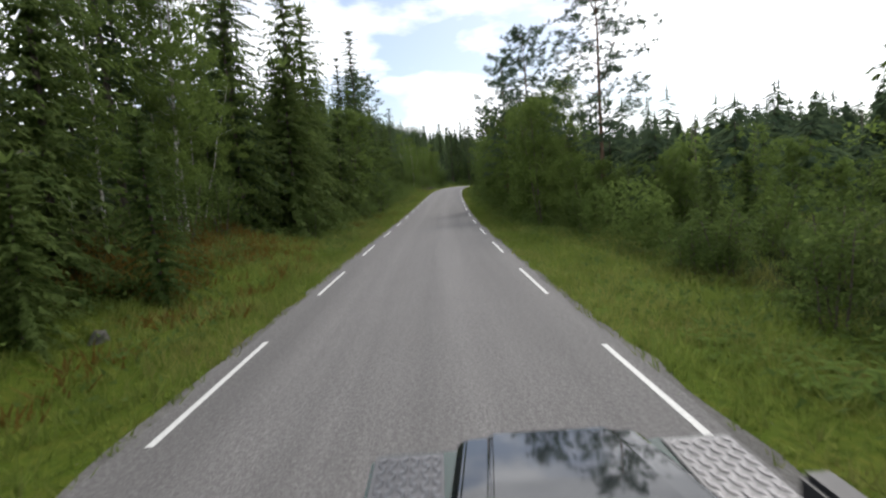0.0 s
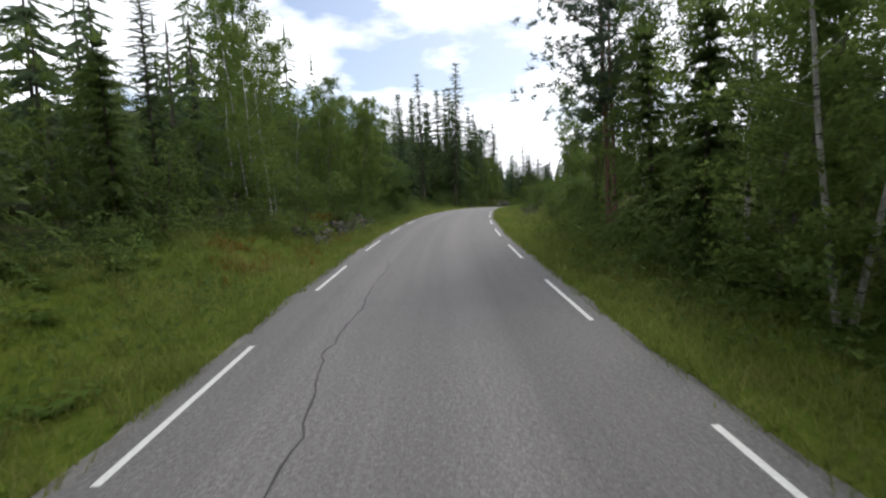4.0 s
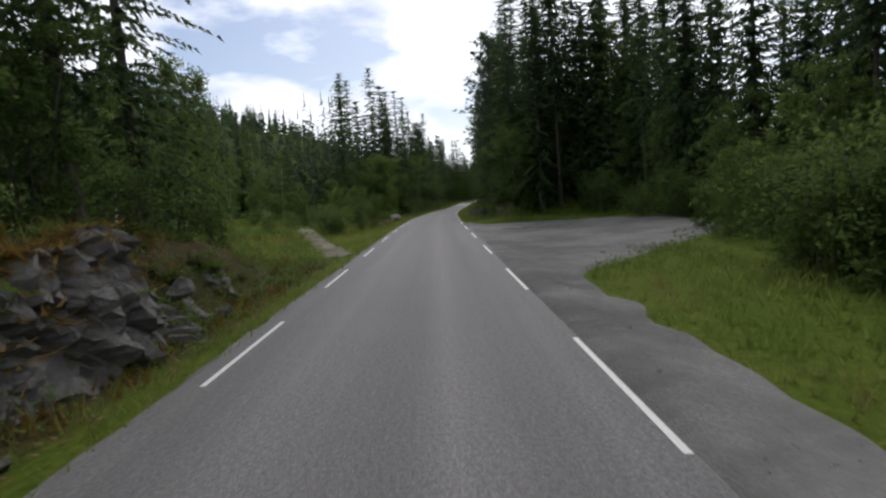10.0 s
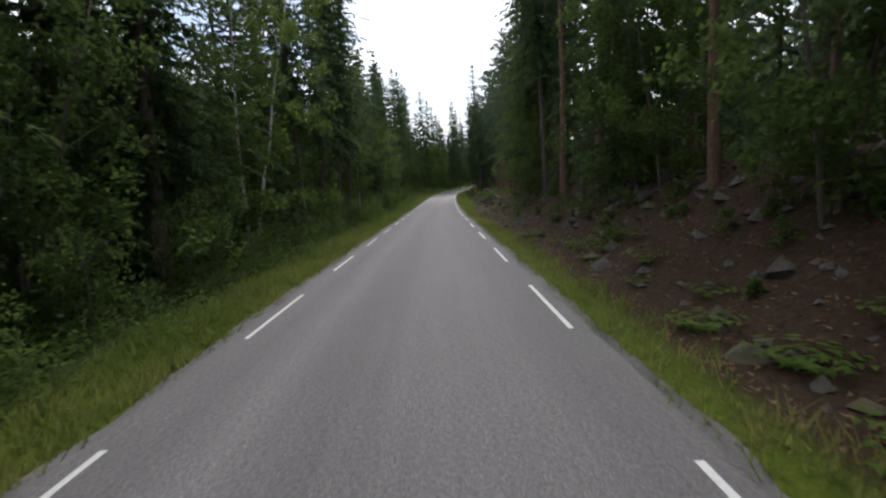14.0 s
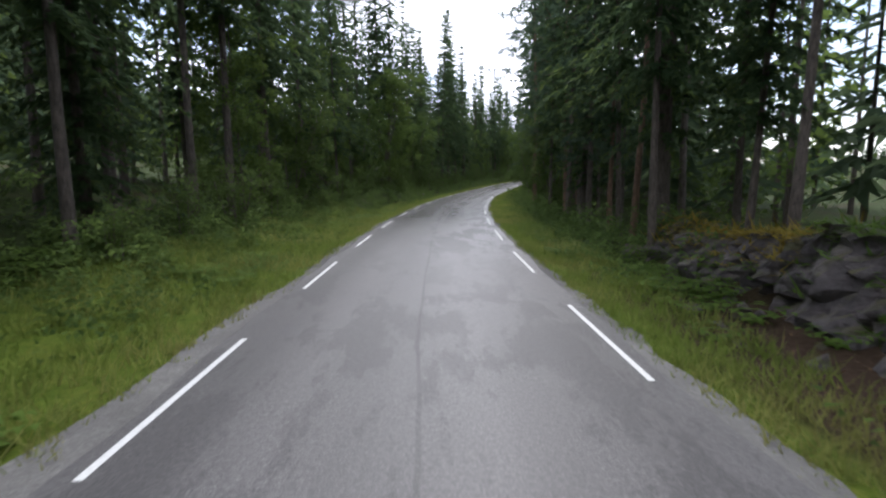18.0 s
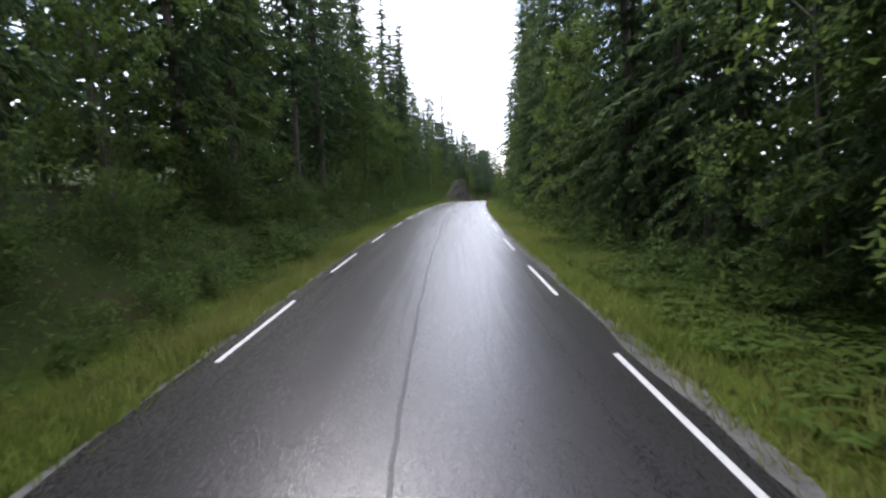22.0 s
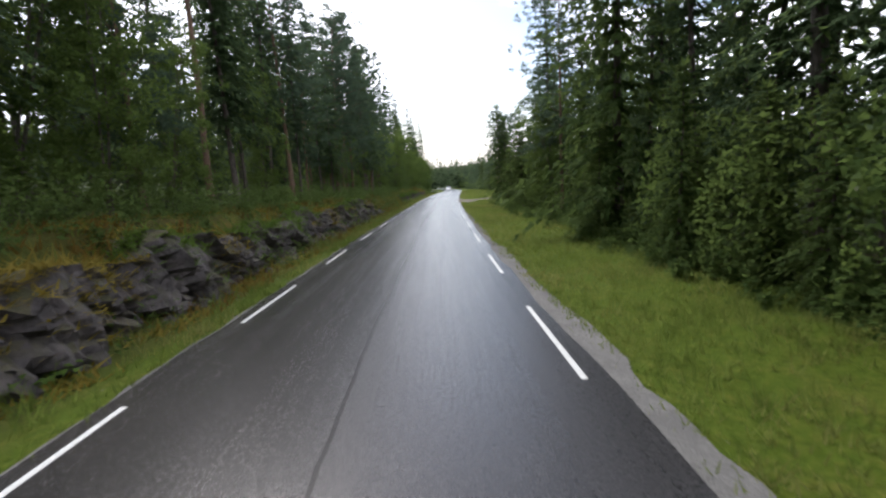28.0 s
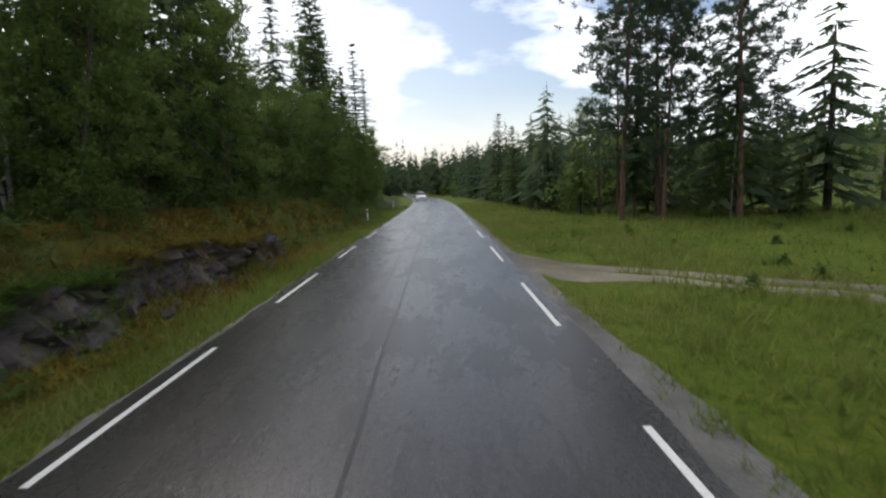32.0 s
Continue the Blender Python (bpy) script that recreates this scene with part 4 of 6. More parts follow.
# dense low growth at the foot of the trees: stations, offsets, bushes a metre, size
for s0, s1, d0, d1, n, size in ((300, 404, -7.6, -4.6, 1.5, 0.6), (404, 436, -9.5, -5.2, 3.0, 0.8), (436, 572, -9.0, -3.9, 4.6, 0.6), (408, 560, 4.5, 7.0, 2.4, 0.7), (560, 612, 6.8, 9.5, 2.0, 0.9), (446, 456, -7.5, -5.4, 3.0, 1.3),
                                (612, 684, 6.5, 9.5, 1.3, 0.8), (560, 800, -9.5, -6.6, 1.0, 0.6), (28, 112, 4.8, 7.5, 2.2, 0.9), (32, 108, -7.8, -5.6, 2.2, 0.85), (622, 700, -9.5, -6.0, 3.6, 0.75), (138, 178, -14, -5, 2.2, 0.5), (150, 196, 4.6, 12, 3.0, 0.5), (140, 180, -45, -14, 3.5, 1.0),
                                (120, 142, -7.5, -4.6, 1.8, 0.7), (124, 152, 5.0, 13, 6.0, 0.34), (258, 278, 5.6, 10, 3.0, 0.45), (278, 345, 5.4, 10, 1.5, 0.4), (600, 680, 5.8, 7.4, 2.2, 0.4), (254, 258, 8.0, 24.0, 4.5, 0.9), (178, 203, -7.5, -4.8, 1.0, 0.4), (284, 300, -9, -7, 1.6, 0.7), (690, 760, -9, -6.2, 1.6, 0.6), (628, 760, -6.4, -4.7, 1.2, 0.3), (545, 588, -8.0, -5.0, 4.0, 0.9), (586, 626, -7.8, -5.5, 5.0, 0.42), (676, 790, 6.0, 30, 2.2, 0.2)):
    for i in range(int((s1 - s0) * n)):
        thicket(rng.uniform(s0, s1), rng.uniform(d0, d1), size * rng.uniform(0.5, 1.2), rng)
# the wall of trees where the lay-by ends
for k in range(30):
    plant(rng.choice(("spruce_tall", "spruce_tall", "leafy", "spruce_tall", "birch")), rng.uniform(257, 266) - 0.1 * k, 7.8 + 0.55 * k + rng.uniform(-0.4, 0.4), rng.uniform(0.95, 1.25), rng=rng, group="trees at the end of the lay-by")
# tall stand beyond the clearing
for row in range(8):
    for k in range(3):
        plant("spruce_tall", 184 + 2.6 * row + 4 * k + rng.uniform(-1, 1), -(11 + row * 3.8 + rng.uniform(-1, 1)), rng.uniform(1.0, 1.2), rng=rng, group="tall stand beyond the clearing")
# scattered growth on the open ground: kind, stations, offsets, how many, size
OPEN = [("spruce_young", 13, 34, 8, 16, 9, 0.55), ("leafy", 14, 34, 10, 22, 7, 0.5), ("shrub", 12, 34, 7.2, 14, 14, 0.9), ("spruce_young", 0, 40, 16, 26, 8, 0.8),
        ("shrub", 150, 205, 5.6, 12, 34, 0.85), ("leafy", 146, 205, 12, 22, 22, 0.72), ("birch", 120, 200, 12, 26, 9, 0.8), ("spruce_young", 115, 205, 10, 26, 14, 0.75),
        ("shrub", 138, 170, -15, -6.5, 8, 0.8), ("leafy", 146, 176, -34, -14, 14, 0.6), ("birch", 140, 166, -45, -28, 8, 0.9),
        ("shrub", 247, 284, -12, -5.2, 20, 0.95), ("leafy", 258, 286, -20, -11, 9, 0.55), ("shrub", 196, 224, 8.5, 13, 18, 1.2),
        ("leafy", 212, 224, 8.8, 10.5, 10, 0.36), ("leafy", 220, 234, 11, 14.5, 14, 0.38), ("shrub", 206, 256, 13.2, 15.5, 26, 1.1), ("leafy", 206, 256, 14.5, 17, 14, 0.8), ("birch", 132, 139, -9.5, -7.2, 6, 0.8), ("leafy", 131, 139, -9.5, -6.8, 6, 0.7),
        ("leafy", 150, 168, 8, 13, 6, 0.5), ("shrub", 113, 126, 5.4, 9, 10, 0.8), ("shrub", 127, 152, 9, 14, 12, 0.6), ("spruce_young", 3, 12, -8, -6.2, 6, 0.6), ("leafy", -2, 30, 7, 14, 16, 0.42), ("shrub", -4, 14, 6.8, 9, 12, 0.8),
        ("birch", 236, 284, -26, -19, 14, 0.75), ("leafy", 232, 286, -26, -18, 20, 0.9), ("leafy", 598, 640, 6.6, 8.4, 22, 0.5), ("spruce_young", 596, 644, 6.8, 8.4, 18, 0.7), ("shrub", 690, 790, 16, 32, 14, 0.7), ("leafy", 700, 790, 26, 34, 8, 0.55)]
for key, s0, s1, d0, d1, n, size in OPEN:
    for i in range(n):
        plant(key, rng.uniform(s0, s1), rng.uniform(d0, d1), size * rng.uniform(0.7, 1.2), rng=rng, group="growth on the open ground")
# tree lines behind the open ground
EDGES = [(116, 206, 27, 26), (214, 256, 16.2, 30), (682, 728, 33, 12), (232, 290, -26, 44), (138, 178, -62, 10)]
for s0, s1, d0, n in EDGES:
    for i in range(n):
        key = rng.choice(("spruce_tall", "spruce_tall", "spruce_tall", "leafy", "spruce_bare"))
        s = s0 + (s1 - s0) * (i + rng.random()) / n
        plant(key, s, d0 + math.copysign(rng.uniform(0, 4.5), d0), rng.uniform(0.55, 0.9) if abs(d0) > 20 else rng.uniform(0.8, 1.1), rng=rng, group="tree line behind the open ground")
# the slanting edge of the woods beyond the meadow
for k in range(17):
    s = 726 + 2.06 * k + rng.uniform(-1.5, 1.5)
    d = max(8.0, 24.5 - 0.6 * (s - 726)) + rng.uniform(0, 3.0)
    plant(rng.choice(("spruce_tall", "leafy", "leafy", "spruce_young", "birch")), s, d, rng.uniform(0.45, 0.7), rng=rng, group="woods beyond the meadow")
# single trees that stand out
for key, s, d, size, v in (("leafy", 266, -8.6, 0.5, 0), ("leafy", 272, -7.4, 0.45, 1), ("leafy", 269, -11, 0.6, 0), ("leafy", 252, -7.4, 0.42, 0), ("leafy", 254.5, -5.9, 0.4, 1), ("leafy", 257, -5.2, 0.38, 0), ("spruce_young", 677, 7.0, 1.3, 1), ("pine", 743, 12.5, 1.0, 2), ("pine", 748, 11.8, 1.0, 2), ("pine", 744, 17.0, 0.9, 2), ("pine", 213, -8.4, 0.95, 0), ("spruce_young", 9, -8.8, 1.5, 0), ("spruce_young", 12.5, -9.3, 1.5, 1), ("spruce_young", 6, -8.2, 1.3, 0), ("spruce_young", 26, -9.3, 1.5, 1), ("spruce_young", 31, -8.6, 1.4, 1), ("spruce_young", 38, -8.6, 1.4, 0), ("birch", 19, -9.2, 1.0, 0), ("birch", 19.8, -9.4, 1.05, 1), ("pine", 745, 11.0, 1.05, 0), ("pine", 747, 13.8, 1.0, 0), ("pine", 741, 15.5, 0.95, 0),
                           ("spruce_tall", 728, 25, 0.95, 0), ("spruce_tall", 725, 30, 1.05, 0), ("birch", 150, 10.5, 1.05, 1), ("pine", 88, -11.5, 0.95, 1), ("pine", 80, -12, 0.9, 1), ("pine", 98, -12.5, 0.8, 0),
                           ("pine", 178, -44, 0.9, 0), ("pine", 655, 8.6, 0.95, 0), ("birch", 258, 16, 1.1, 1), ("pine", 108, 7.0, 0.75, 0), ("spruce_tall", 782, 8.5, 0.7, 1), ("spruce_young", 770, 8.5, 1.0, 1)):
    plant(key, s, d, size, v, rng=rng)


# ---- woods behind, too many to count ----
def far_tree(hp, p, h, r, rng, tiers=11, arms=7, fine=False):
    for i in range(tiers):
        a0 = rng.uniform(0, 6.28)
        for k in range(arms):
            a = a0 + 6.283 * k / arms + rng.uniform(-0.3, 0.3)
            out, side = turn_vec(a), turn_vec(a + 1.5708)
            t = (i + rng.uniform(0, 1.0)) / tiers
            z = h * (0.10 + 0.88 * t)
            ln = (r * (1 - t) ** 0.7 + 0.22) * rng.uniform(0.65, 1.2)
            root = p + Vector((0, 0, z))
            down = Vector((0, 0, -0.45 - 0.25 * rng.random()))
            way = out + down * 0.5
            if fine:
                hp.blade(root, way, side + Vector((0, 0, rng.uniform(-0.6, 0.6))), ln, ln * 0.10)
                for sg, u in ((-1, 0.25), (1, 0.42), (-1, 0.6), (1, 0.75)):
                    hp.blade(root + way * (ln * u), out * 0.8 + side * sg * rng.uniform(0.4, 0.8) + down * rng.uniform(0.5, 1.2), side + Vector((0, 0, sg * 0.5)), ln * 0.45, ln * 0.10)
            else:
                hp.blade(root, way, side + Vector((0, 0, rng.uniform(-0.6, 0.6))), ln, ln * 0.24)
                for sg in (-1, 1):
                    hp.blade(root + way * (ln * 0.3), out * 0.7 + side * sg * 0.6 + down, side + Vector((0, 0, sg * 0.5)), ln * 0.75, ln * 0.25)
    hp.tri(p + Vector((0.1, 0, h * 0.9)), p + Vector((-0.1, 0, h * 0.9)), p + Vector((0, 0, h * 1.04)))


def clear_side(s, sgn):
    """How far the open ground reaches at a clearing, beyond which the woods begin."""
    woods = LEFT_WOODS if sgn < 0 else RIGHT_WOODS
    for s0, s1, edge, kinds, size in woods:
        if s0 - 1 <= s <= s1 + 1:
            return edge + 7.5
    if sgn < 0:
        return 75 if 137 < s < 180 else 33
    if s > 680:
        return 39 if s < 728 else max(9.0, 24 - (s - 728) * 0.55)
    if 108 < s < 205:
        return 33
    if 205 <= s < 262:
        return 20
    return 30


for sgn, tag in ((-1, "left"), (1, "right")):
    for s0 in range(-40, 940, 140):
        conifers, broad, stems = Heap(), Heap(), Heap()
        s = float(s0)
        while s < s0 + 140:
            start = clear_side(s, sgn)
            d = start + rng.uniform(0, 2)
            thin = sgn > 0 and 335 < s < 415
            reach = 40 if thin or (sgn > 0 and s < 112) else 10 if start < 20 else 46
            while d < start + reach:
                p = spot(s + rng.uniform(-1.8, 1.8), sgn * d, -0.1)
                h = (rng.uniform(12.5, 18) if s > 290 else rng.uniform(8.5, 17)) * (0.42 if sgn > 0 and s < 40 else 0.62 if sgn > 0 and (s > 680 or s < 206) else 1.2 if 290 < s < 560 else 1.0)
                if rng.random() < 0.8:
                    far_tree(conifers, p, h, rng.uniform(1.9, 2.9), rng, 13 if d < 48 else 9, 6, d < 32)
                else:
                    far_round(broad, p, h * 0.75, rng.uniform(1.8, 2.6), rng, 130)
                stems.tube([p, p + Vector((0, 0, h * 0.8))], [0.15, 0.04], 4)
                d += rng.uniform(3.0, 4.6) + 0.05 * (d - start)
                if thin and d < start + 14:
                    d = start + 14
            s += 4.4
        for hp, mat, nm, txt in ((conifers, HAZY_FAR_LEAF, "spruce_woods", "dense dark spruce woods behind the roadside trees"), (broad, BIRCH_LEAF, "birch_woods", "light green birches standing among the spruce woods"), (stems, SPRUCE_BARK, "woods_stems", "many thin grey stems of the deep woods")):
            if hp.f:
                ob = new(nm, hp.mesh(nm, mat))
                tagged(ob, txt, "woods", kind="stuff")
# young growth that closes the view under the tall trees
for sgn in (-1, 1):
    for s0 in range(-20, 940, 160):
        hp = Heap()
        for k in range(54):
            s = s0 + 160 * (k + rng.random()) / 54
            e = clear_side(s, sgn)
            if sgn > 0 and 335 < s < 415:
                e += 13
            far_round(hp, spot(s, sgn * (e + rng.uniform(-1.0, 7.0)), -0.2), rng.uniform(2.6, 4.6), rng.uniform(1.7, 2.6), rng, 170, 0.26)
        tagged(new("young_growth", hp.mesh("young_growth", SHRUB_LEAF)), "dim green young growth under the tall trees", "undergrowth", kind="stuff")
# the wooded hillside behind the clearing
hp = Heap()
for i in range(700):
    s = rng.uniform(190, 500)
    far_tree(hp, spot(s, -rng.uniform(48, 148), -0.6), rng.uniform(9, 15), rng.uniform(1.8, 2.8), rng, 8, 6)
tagged(new("hillside_woods", hp.mesh("hillside_woods", HAZY_FAR_LEAF)), "wooded hillside rising behind the clearing", "woods", kind="stuff")
# wooded ridges far off
for k in range(6):
    hp = Heap()
    for i in range(160):
        s = rng.uniform(k * 160 - 40, k * 160 + 120)
        sgn = rng.choice((-1, 1))
        d = sgn * rng.uniform(100, 150)
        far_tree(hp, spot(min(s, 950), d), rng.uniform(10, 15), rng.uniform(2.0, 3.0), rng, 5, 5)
    tagged(new("ridge_woods", hp.mesh("ridge_woods", HAZY_FAR_LEAF)), "wooded ridge rising far behind the road", "woods", kind="stuff")
hp = Heap()
for i in range(600):
    s = rng.uniform(860, 950)
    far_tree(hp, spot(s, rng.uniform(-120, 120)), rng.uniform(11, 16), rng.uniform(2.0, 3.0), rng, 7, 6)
tagged(new("end_woods", hp.mesh("end_woods", HAZY_FAR_LEAF)), "spruce woods closing the valley beyond the road's last bend", "woods", kind="stuff")


# ---- grass, herbs, ferns and heath on the verges ----
def edge_at(s, sgn):
    for s0, s1, edge, kinds, size in (LEFT_WOODS if sgn < 0 else RIGHT_WOODS):
        if s0 <= s <= s1:
            return edge
    return None


def blocked(s, d):
    """Gravel places, tracks and the stony slope that stay bare."""
    if 124 < s < 150 and 4.9 < d < 13 and rng.random() < 0.9:
        return True
    if 203 < s < 251.5 and 2.5 < d < layby_reach(s) + 0.1:
        return True
    if 232 < s < 262 and abs(-d - path_off(s)) < 0.75 * (0.4 + 0.8 * rng.random()):
        return True
    if d > 2.5 and abs(s - track_one(d)) < 3.2 + max(0, 6 - d) * 0.8:
        return True
    if d > 2.5 and (abs(s - track_two(d) + 0.75) < 0.4 or abs(s - track_two(d) - 0.75) < 0.4 or (d < 5 and abs(s - track_two(d)) < 3.5)):
        return True
    return False


def layby_reach(s):
    out = max(1.7 * smooth((s - 203) / 10), (12.6 + 0.9 * noise.noise((s * 0.3, 2, 7))) * smooth((s - 219) / 19))
    return ASPHALT_HALF - 0.2 + (out + 0.35 * noise.noise((s * 0.8, 6, 7))) * smooth((252 - s) / 9)


def path_off(s):
    return 1.5 + (s - 226) / 3.15 + 0.3 * noise.noise((s * 0.2, 1, 1))


def track_one(d):
    return 688 + 0.95 * (d - 3) - 0.012 * (d - 3) ** 2


def track_two(d):
    return 729 - 0.97 * (d - 3) + 0.02 * (d - 3) ** 2


rng = random.Random(17)
for sgn in (-1, 1):
    for s0 in range(-12, 780, 99):
        turf, herbs, ferns, heath = Heap(), Heap(), Heap(), Heap()
        s1 = min(s0 + 99, 775)
        for i in range(int((s1 - s0) * 90)):
            s = rng.uniform(s0, s1)
            edge = edge_at(s, sgn)
            a = ASPHALT_HALF + 0.08 + rng.random() ** 1.5 * ((1.3 if sgn < 0 and s > 440 else 2.2) if 300 < s < 560 and not (sgn < 0 and 374 < s < 430) else (edge or 9.5) - 3.0)
            if (sgn > 0 and 268 < s < 366 and (a > 3.9 or rng.random() < 0.6)) or (sgn < 0 and 182 < s < 232 and rng.random() < 0.75) or (sgn < 0 and 586 < s < 745 and (a > 4 or s < 640) and rng.random() < 0.6):
                continue
            tb = WIDE if sgn > 0 else WIDE_LEFT
            if a < ASPHALT_HALF + float(np.interp(s, [t[0] for t in tb], [t[1] for t in tb])) * rng.uniform(0.4, 1.0) or blocked(s, sgn * a):
                continue
            p = spot(s, sgn * a, -0.02)
            tall = rng.uniform(0.07, 0.20) + 0.12 * smooth((a - 3) / 1.2) + 0.22 * max(0, noise.noise((s * 0.5, a * 0.9, 5)))
            if sgn > 0 and (560 < s < 690 or 186 < s < 222):
                tall *= 0.65
            for k in range(6):
                wv = Vector((rng.gauss(0, 0.45), rng.gauss(0, 0.45), 1))
                turf.blade(p + Vector((rng.uniform(-0.12, 0.12), rng.uniform(-0.12, 0.12), 0)), wv, turn_vec(rng.uniform(0, 6.28)), tall * rng.uniform(0.7, 1.4), 0.012)
        for i in range(int((s1 - s0) * 13)):
            s = rng.uniform(s0, s1)
            edge = edge_at(s, sgn)
            e = edge or 13.0
            a = rng.uniform(3.7, e + 2.0) if edge else rng.uniform(3.9, 15)
            if blocked(s, sgn * a) or (sgn > 0 and 268 < s < 404 and a < 9 and rng.random() < 0.8) or (sgn > 0 and s > 684 and rng.random() < 0.75) or (sgn > 0 and 555 < s < 690 and a < e - 0.6) or (sgn > 0 and 184 < s < 224 and a < 8.5) or (sgn < 0 and 236 < s < 280 and a < 6):
                continue
            p = spot(s, sgn * a, -0.04)
            patch = noise.noise((s * 0.11, sgn * a * 0.3, 21))
            if sgn < 0 and patch > 0.18 and (s < 130 or 205 < s < 300 or s > 600) and rng.random() < 0.8:
                for k in range(13):
                    heath.blade(p + Vector((rng.gauss(0, 0.22), rng.gauss(0, 0.22), 0)), Vector((rng.gauss(0, 0.6), rng.gauss(0, 0.6), 1)), turn_vec(rng.uniform(0, 6.28)), rng.uniform(0.15, 0.4), 0.035)
            elif patch < -0.08 and (300 < s < 560 or rng.random() < 0.4):
                n = 8
                size = rng.uniform(0.45, 0.8)
                a0 = rng.uniform(0, 6.28)
                for k in range(n):
                    out = turn_vec(a0 + k * 6.283 / n)
                    side = turn_vec(a0 + k * 6.283 / n + 1.5708)
                    for q in range(4):
                        u = (q + 0.6) / 4
                        c = p + out * (size * u * 0.8) + Vector((0, 0, size * (0.95 * u - 0.6 * u * u)))
                        w = size * (0.34 - 0.2 * u)
                        for sg in (-1, 1):
                            ferns.blade(c, side * sg + out * 0.4 + Vector((0, 0, -0.2)), out, w, size * 0.07)
            else:
                top = rng.uniform(0.25, 0.75)
                for k in range(15):
                    wv = Vector((rng.gauss(0, 1), rng.gauss(0, 1), rng.gauss(0.35, 0.6))).normalized()
                    herbs.blade(p + Vector((rng.gauss(0, 0.25), rng.gauss(0, 0.25), rng.random() * top)), wv, wv.cross(Vector((rng.gauss(0, 1), rng.gauss(0, 1), 1))).normalized(), rng.uniform(0.08, 0.17), 0.034)
        for hp, mat, nm, txt in ((turf, GRASS_LEAF, "grass", "short bright green grass along the asphalt"), (herbs, SHRUB_LEAF, "undergrowth", "leafy green herbs and bilberry under the trees"),
                                 (ferns, FERN_LEAF, "ferns", "bright green ferns on the verge"), (heath, DRY_LEAF, "heath", "dry orange brown heath on the bank")):
            if hp.f:
                tagged(new(nm, hp.mesh(nm, mat)), txt, nm, kind="stuff")
hp = Heap()
for i in range(2400):
    s, d = (rng.uniform(11, 24), -rng.uniform(6.2, 10.5)) if i < 420 else (rng.uniform(640, 750), -3.7 - 4.2 * rng.random()) if i < 1500 else (rng.uniform(256, 270), -4.0 - 4 * rng.random()) if i < 1700 else (rng.uniform(280, 296), -4.2 - 4 * rng.random()) if i < 1900 else (rng.uniform(136, 176), -3.6 - 7 * rng.random()) if i < 2150 else (rng.uniform(184, 232), -3.6 - 3.5 * rng.random())
    if i >= 420 and noise.noise((s * 0.3, d * 0.6, 4)) < -0.1:
        continue
    p = spot(s, d, -0.03)
    for k in range(9):
        hp.blade(p + Vector((rng.gauss(0, 0.15), rng.gauss(0, 0.15), 0)), Vector((rng.gauss(0, 0.6), rng.gauss(0, 0.6), 1)), turn_vec(rng.uniform(0, 6.28)), rng.uniform(0.15, 0.45), 0.03)
tagged(new("heath", hp.mesh("heath", DRY_LEAF)), "orange brown heath on the wooded bank", "heath", kind="stuff")
hp = Heap()
for i in range(9800):
    s, d = (rng.uniform(632, 752), -3.5 - 5.4 * rng.random()) if i < 8200 else (rng.uniform(279, 298), -3.9 - 4 * rng.random()) if i < 9200 else (rng.uniform(580, 640), -3.5 - 0.8 * rng.random())
    if noise.noise((s * 0.35, d * 0.7, 14)) < -0.12:
        continue
    p = spot(s, d, -0.02)
    for k in range(8):
        hp.blade(p + Vector((rng.gauss(0, 0.16), rng.gauss(0, 0.16), 0)), Vector((rng.gauss(0, 0.7), rng.gauss(0, 0.7), 0.8)), turn_vec(rng.uniform(0, 6.28)), rng.uniform(0.09, 0.24), 0.04)
tagged(new("moss", hp.mesh("moss", MOSS_LEAF)), "yellow green moss and heath along the rocky bank", "moss", kind="stuff")
# meadow grass on the open ground
for nm, s0, s1, d0, d1, n in (("meadow", 676, 790, 4, 34, 7000), ("meadow", 133, 170, -32, -5, 3500), ("meadow", 231, 286, -26, -5, 4500), ("meadow", 112, 222, 6, 20, 4500), ("meadow", 8, 36, 6, 20, 1500), ("meadow", 249, 259, 4, 24, 1500)):
    hp = Heap()
    for i in range(n):
        s, d = rng.uniform(s0, s1), rng.uniform(d0, d1)
        if blocked(s, d):
            continue
        p = spot(s, d, -0.03)
        tall = 0.22 + 0.25 * max(0, noise.noise((s * 0.2, d * 0.2, 6)))
        for k in range(6):
            hp.blade(p + Vector((rng.gauss(0, 0.25), rng.gauss(0, 0.25), 0)), Vector((rng.gauss(0, 0.4), rng.gauss(0, 0.4), 1)), turn_vec(rng.uniform(0, 6.28)), tall * rng.uniform(0.6, 1.5), 0.028)
    tagged(new(nm, hp.mesh(nm, GRASS_LEAF)), "tall green meadow grass on the open ground", "grass", kind="stuff")
# litter on the bare bank
hp = Heap()
for i in range(36000):
    s, d = (rng.uniform(262, 372), 3.6 + 7 * rng.random() ** 1.3) if i < 22000 else (rng.uniform(364, 408), 4.2 + 16 * rng.random()) if i < 30000 else (rng.uniform(182, 230), -3.3 - 3.6 * rng.random())
    p = spot(s, d, 0.01)
    wv = Vector((rng.gauss(0, 1), rng.gauss(0, 1), rng.gauss(0.2, 0.3))).normalized()
    hp.blade(p, wv, wv.cross(Vector((0, 0, 1))) + Vector((0, 0, 0.2)), rng.uniform(0.04, 0.13), rng.uniform(0.012, 0.04))
LITTER = leaf_material("dead_leaves", (0.050, 0.030, 0.017), (0.26, 0.165, 0.095), 0.15, 0.05)
rub = Heap()
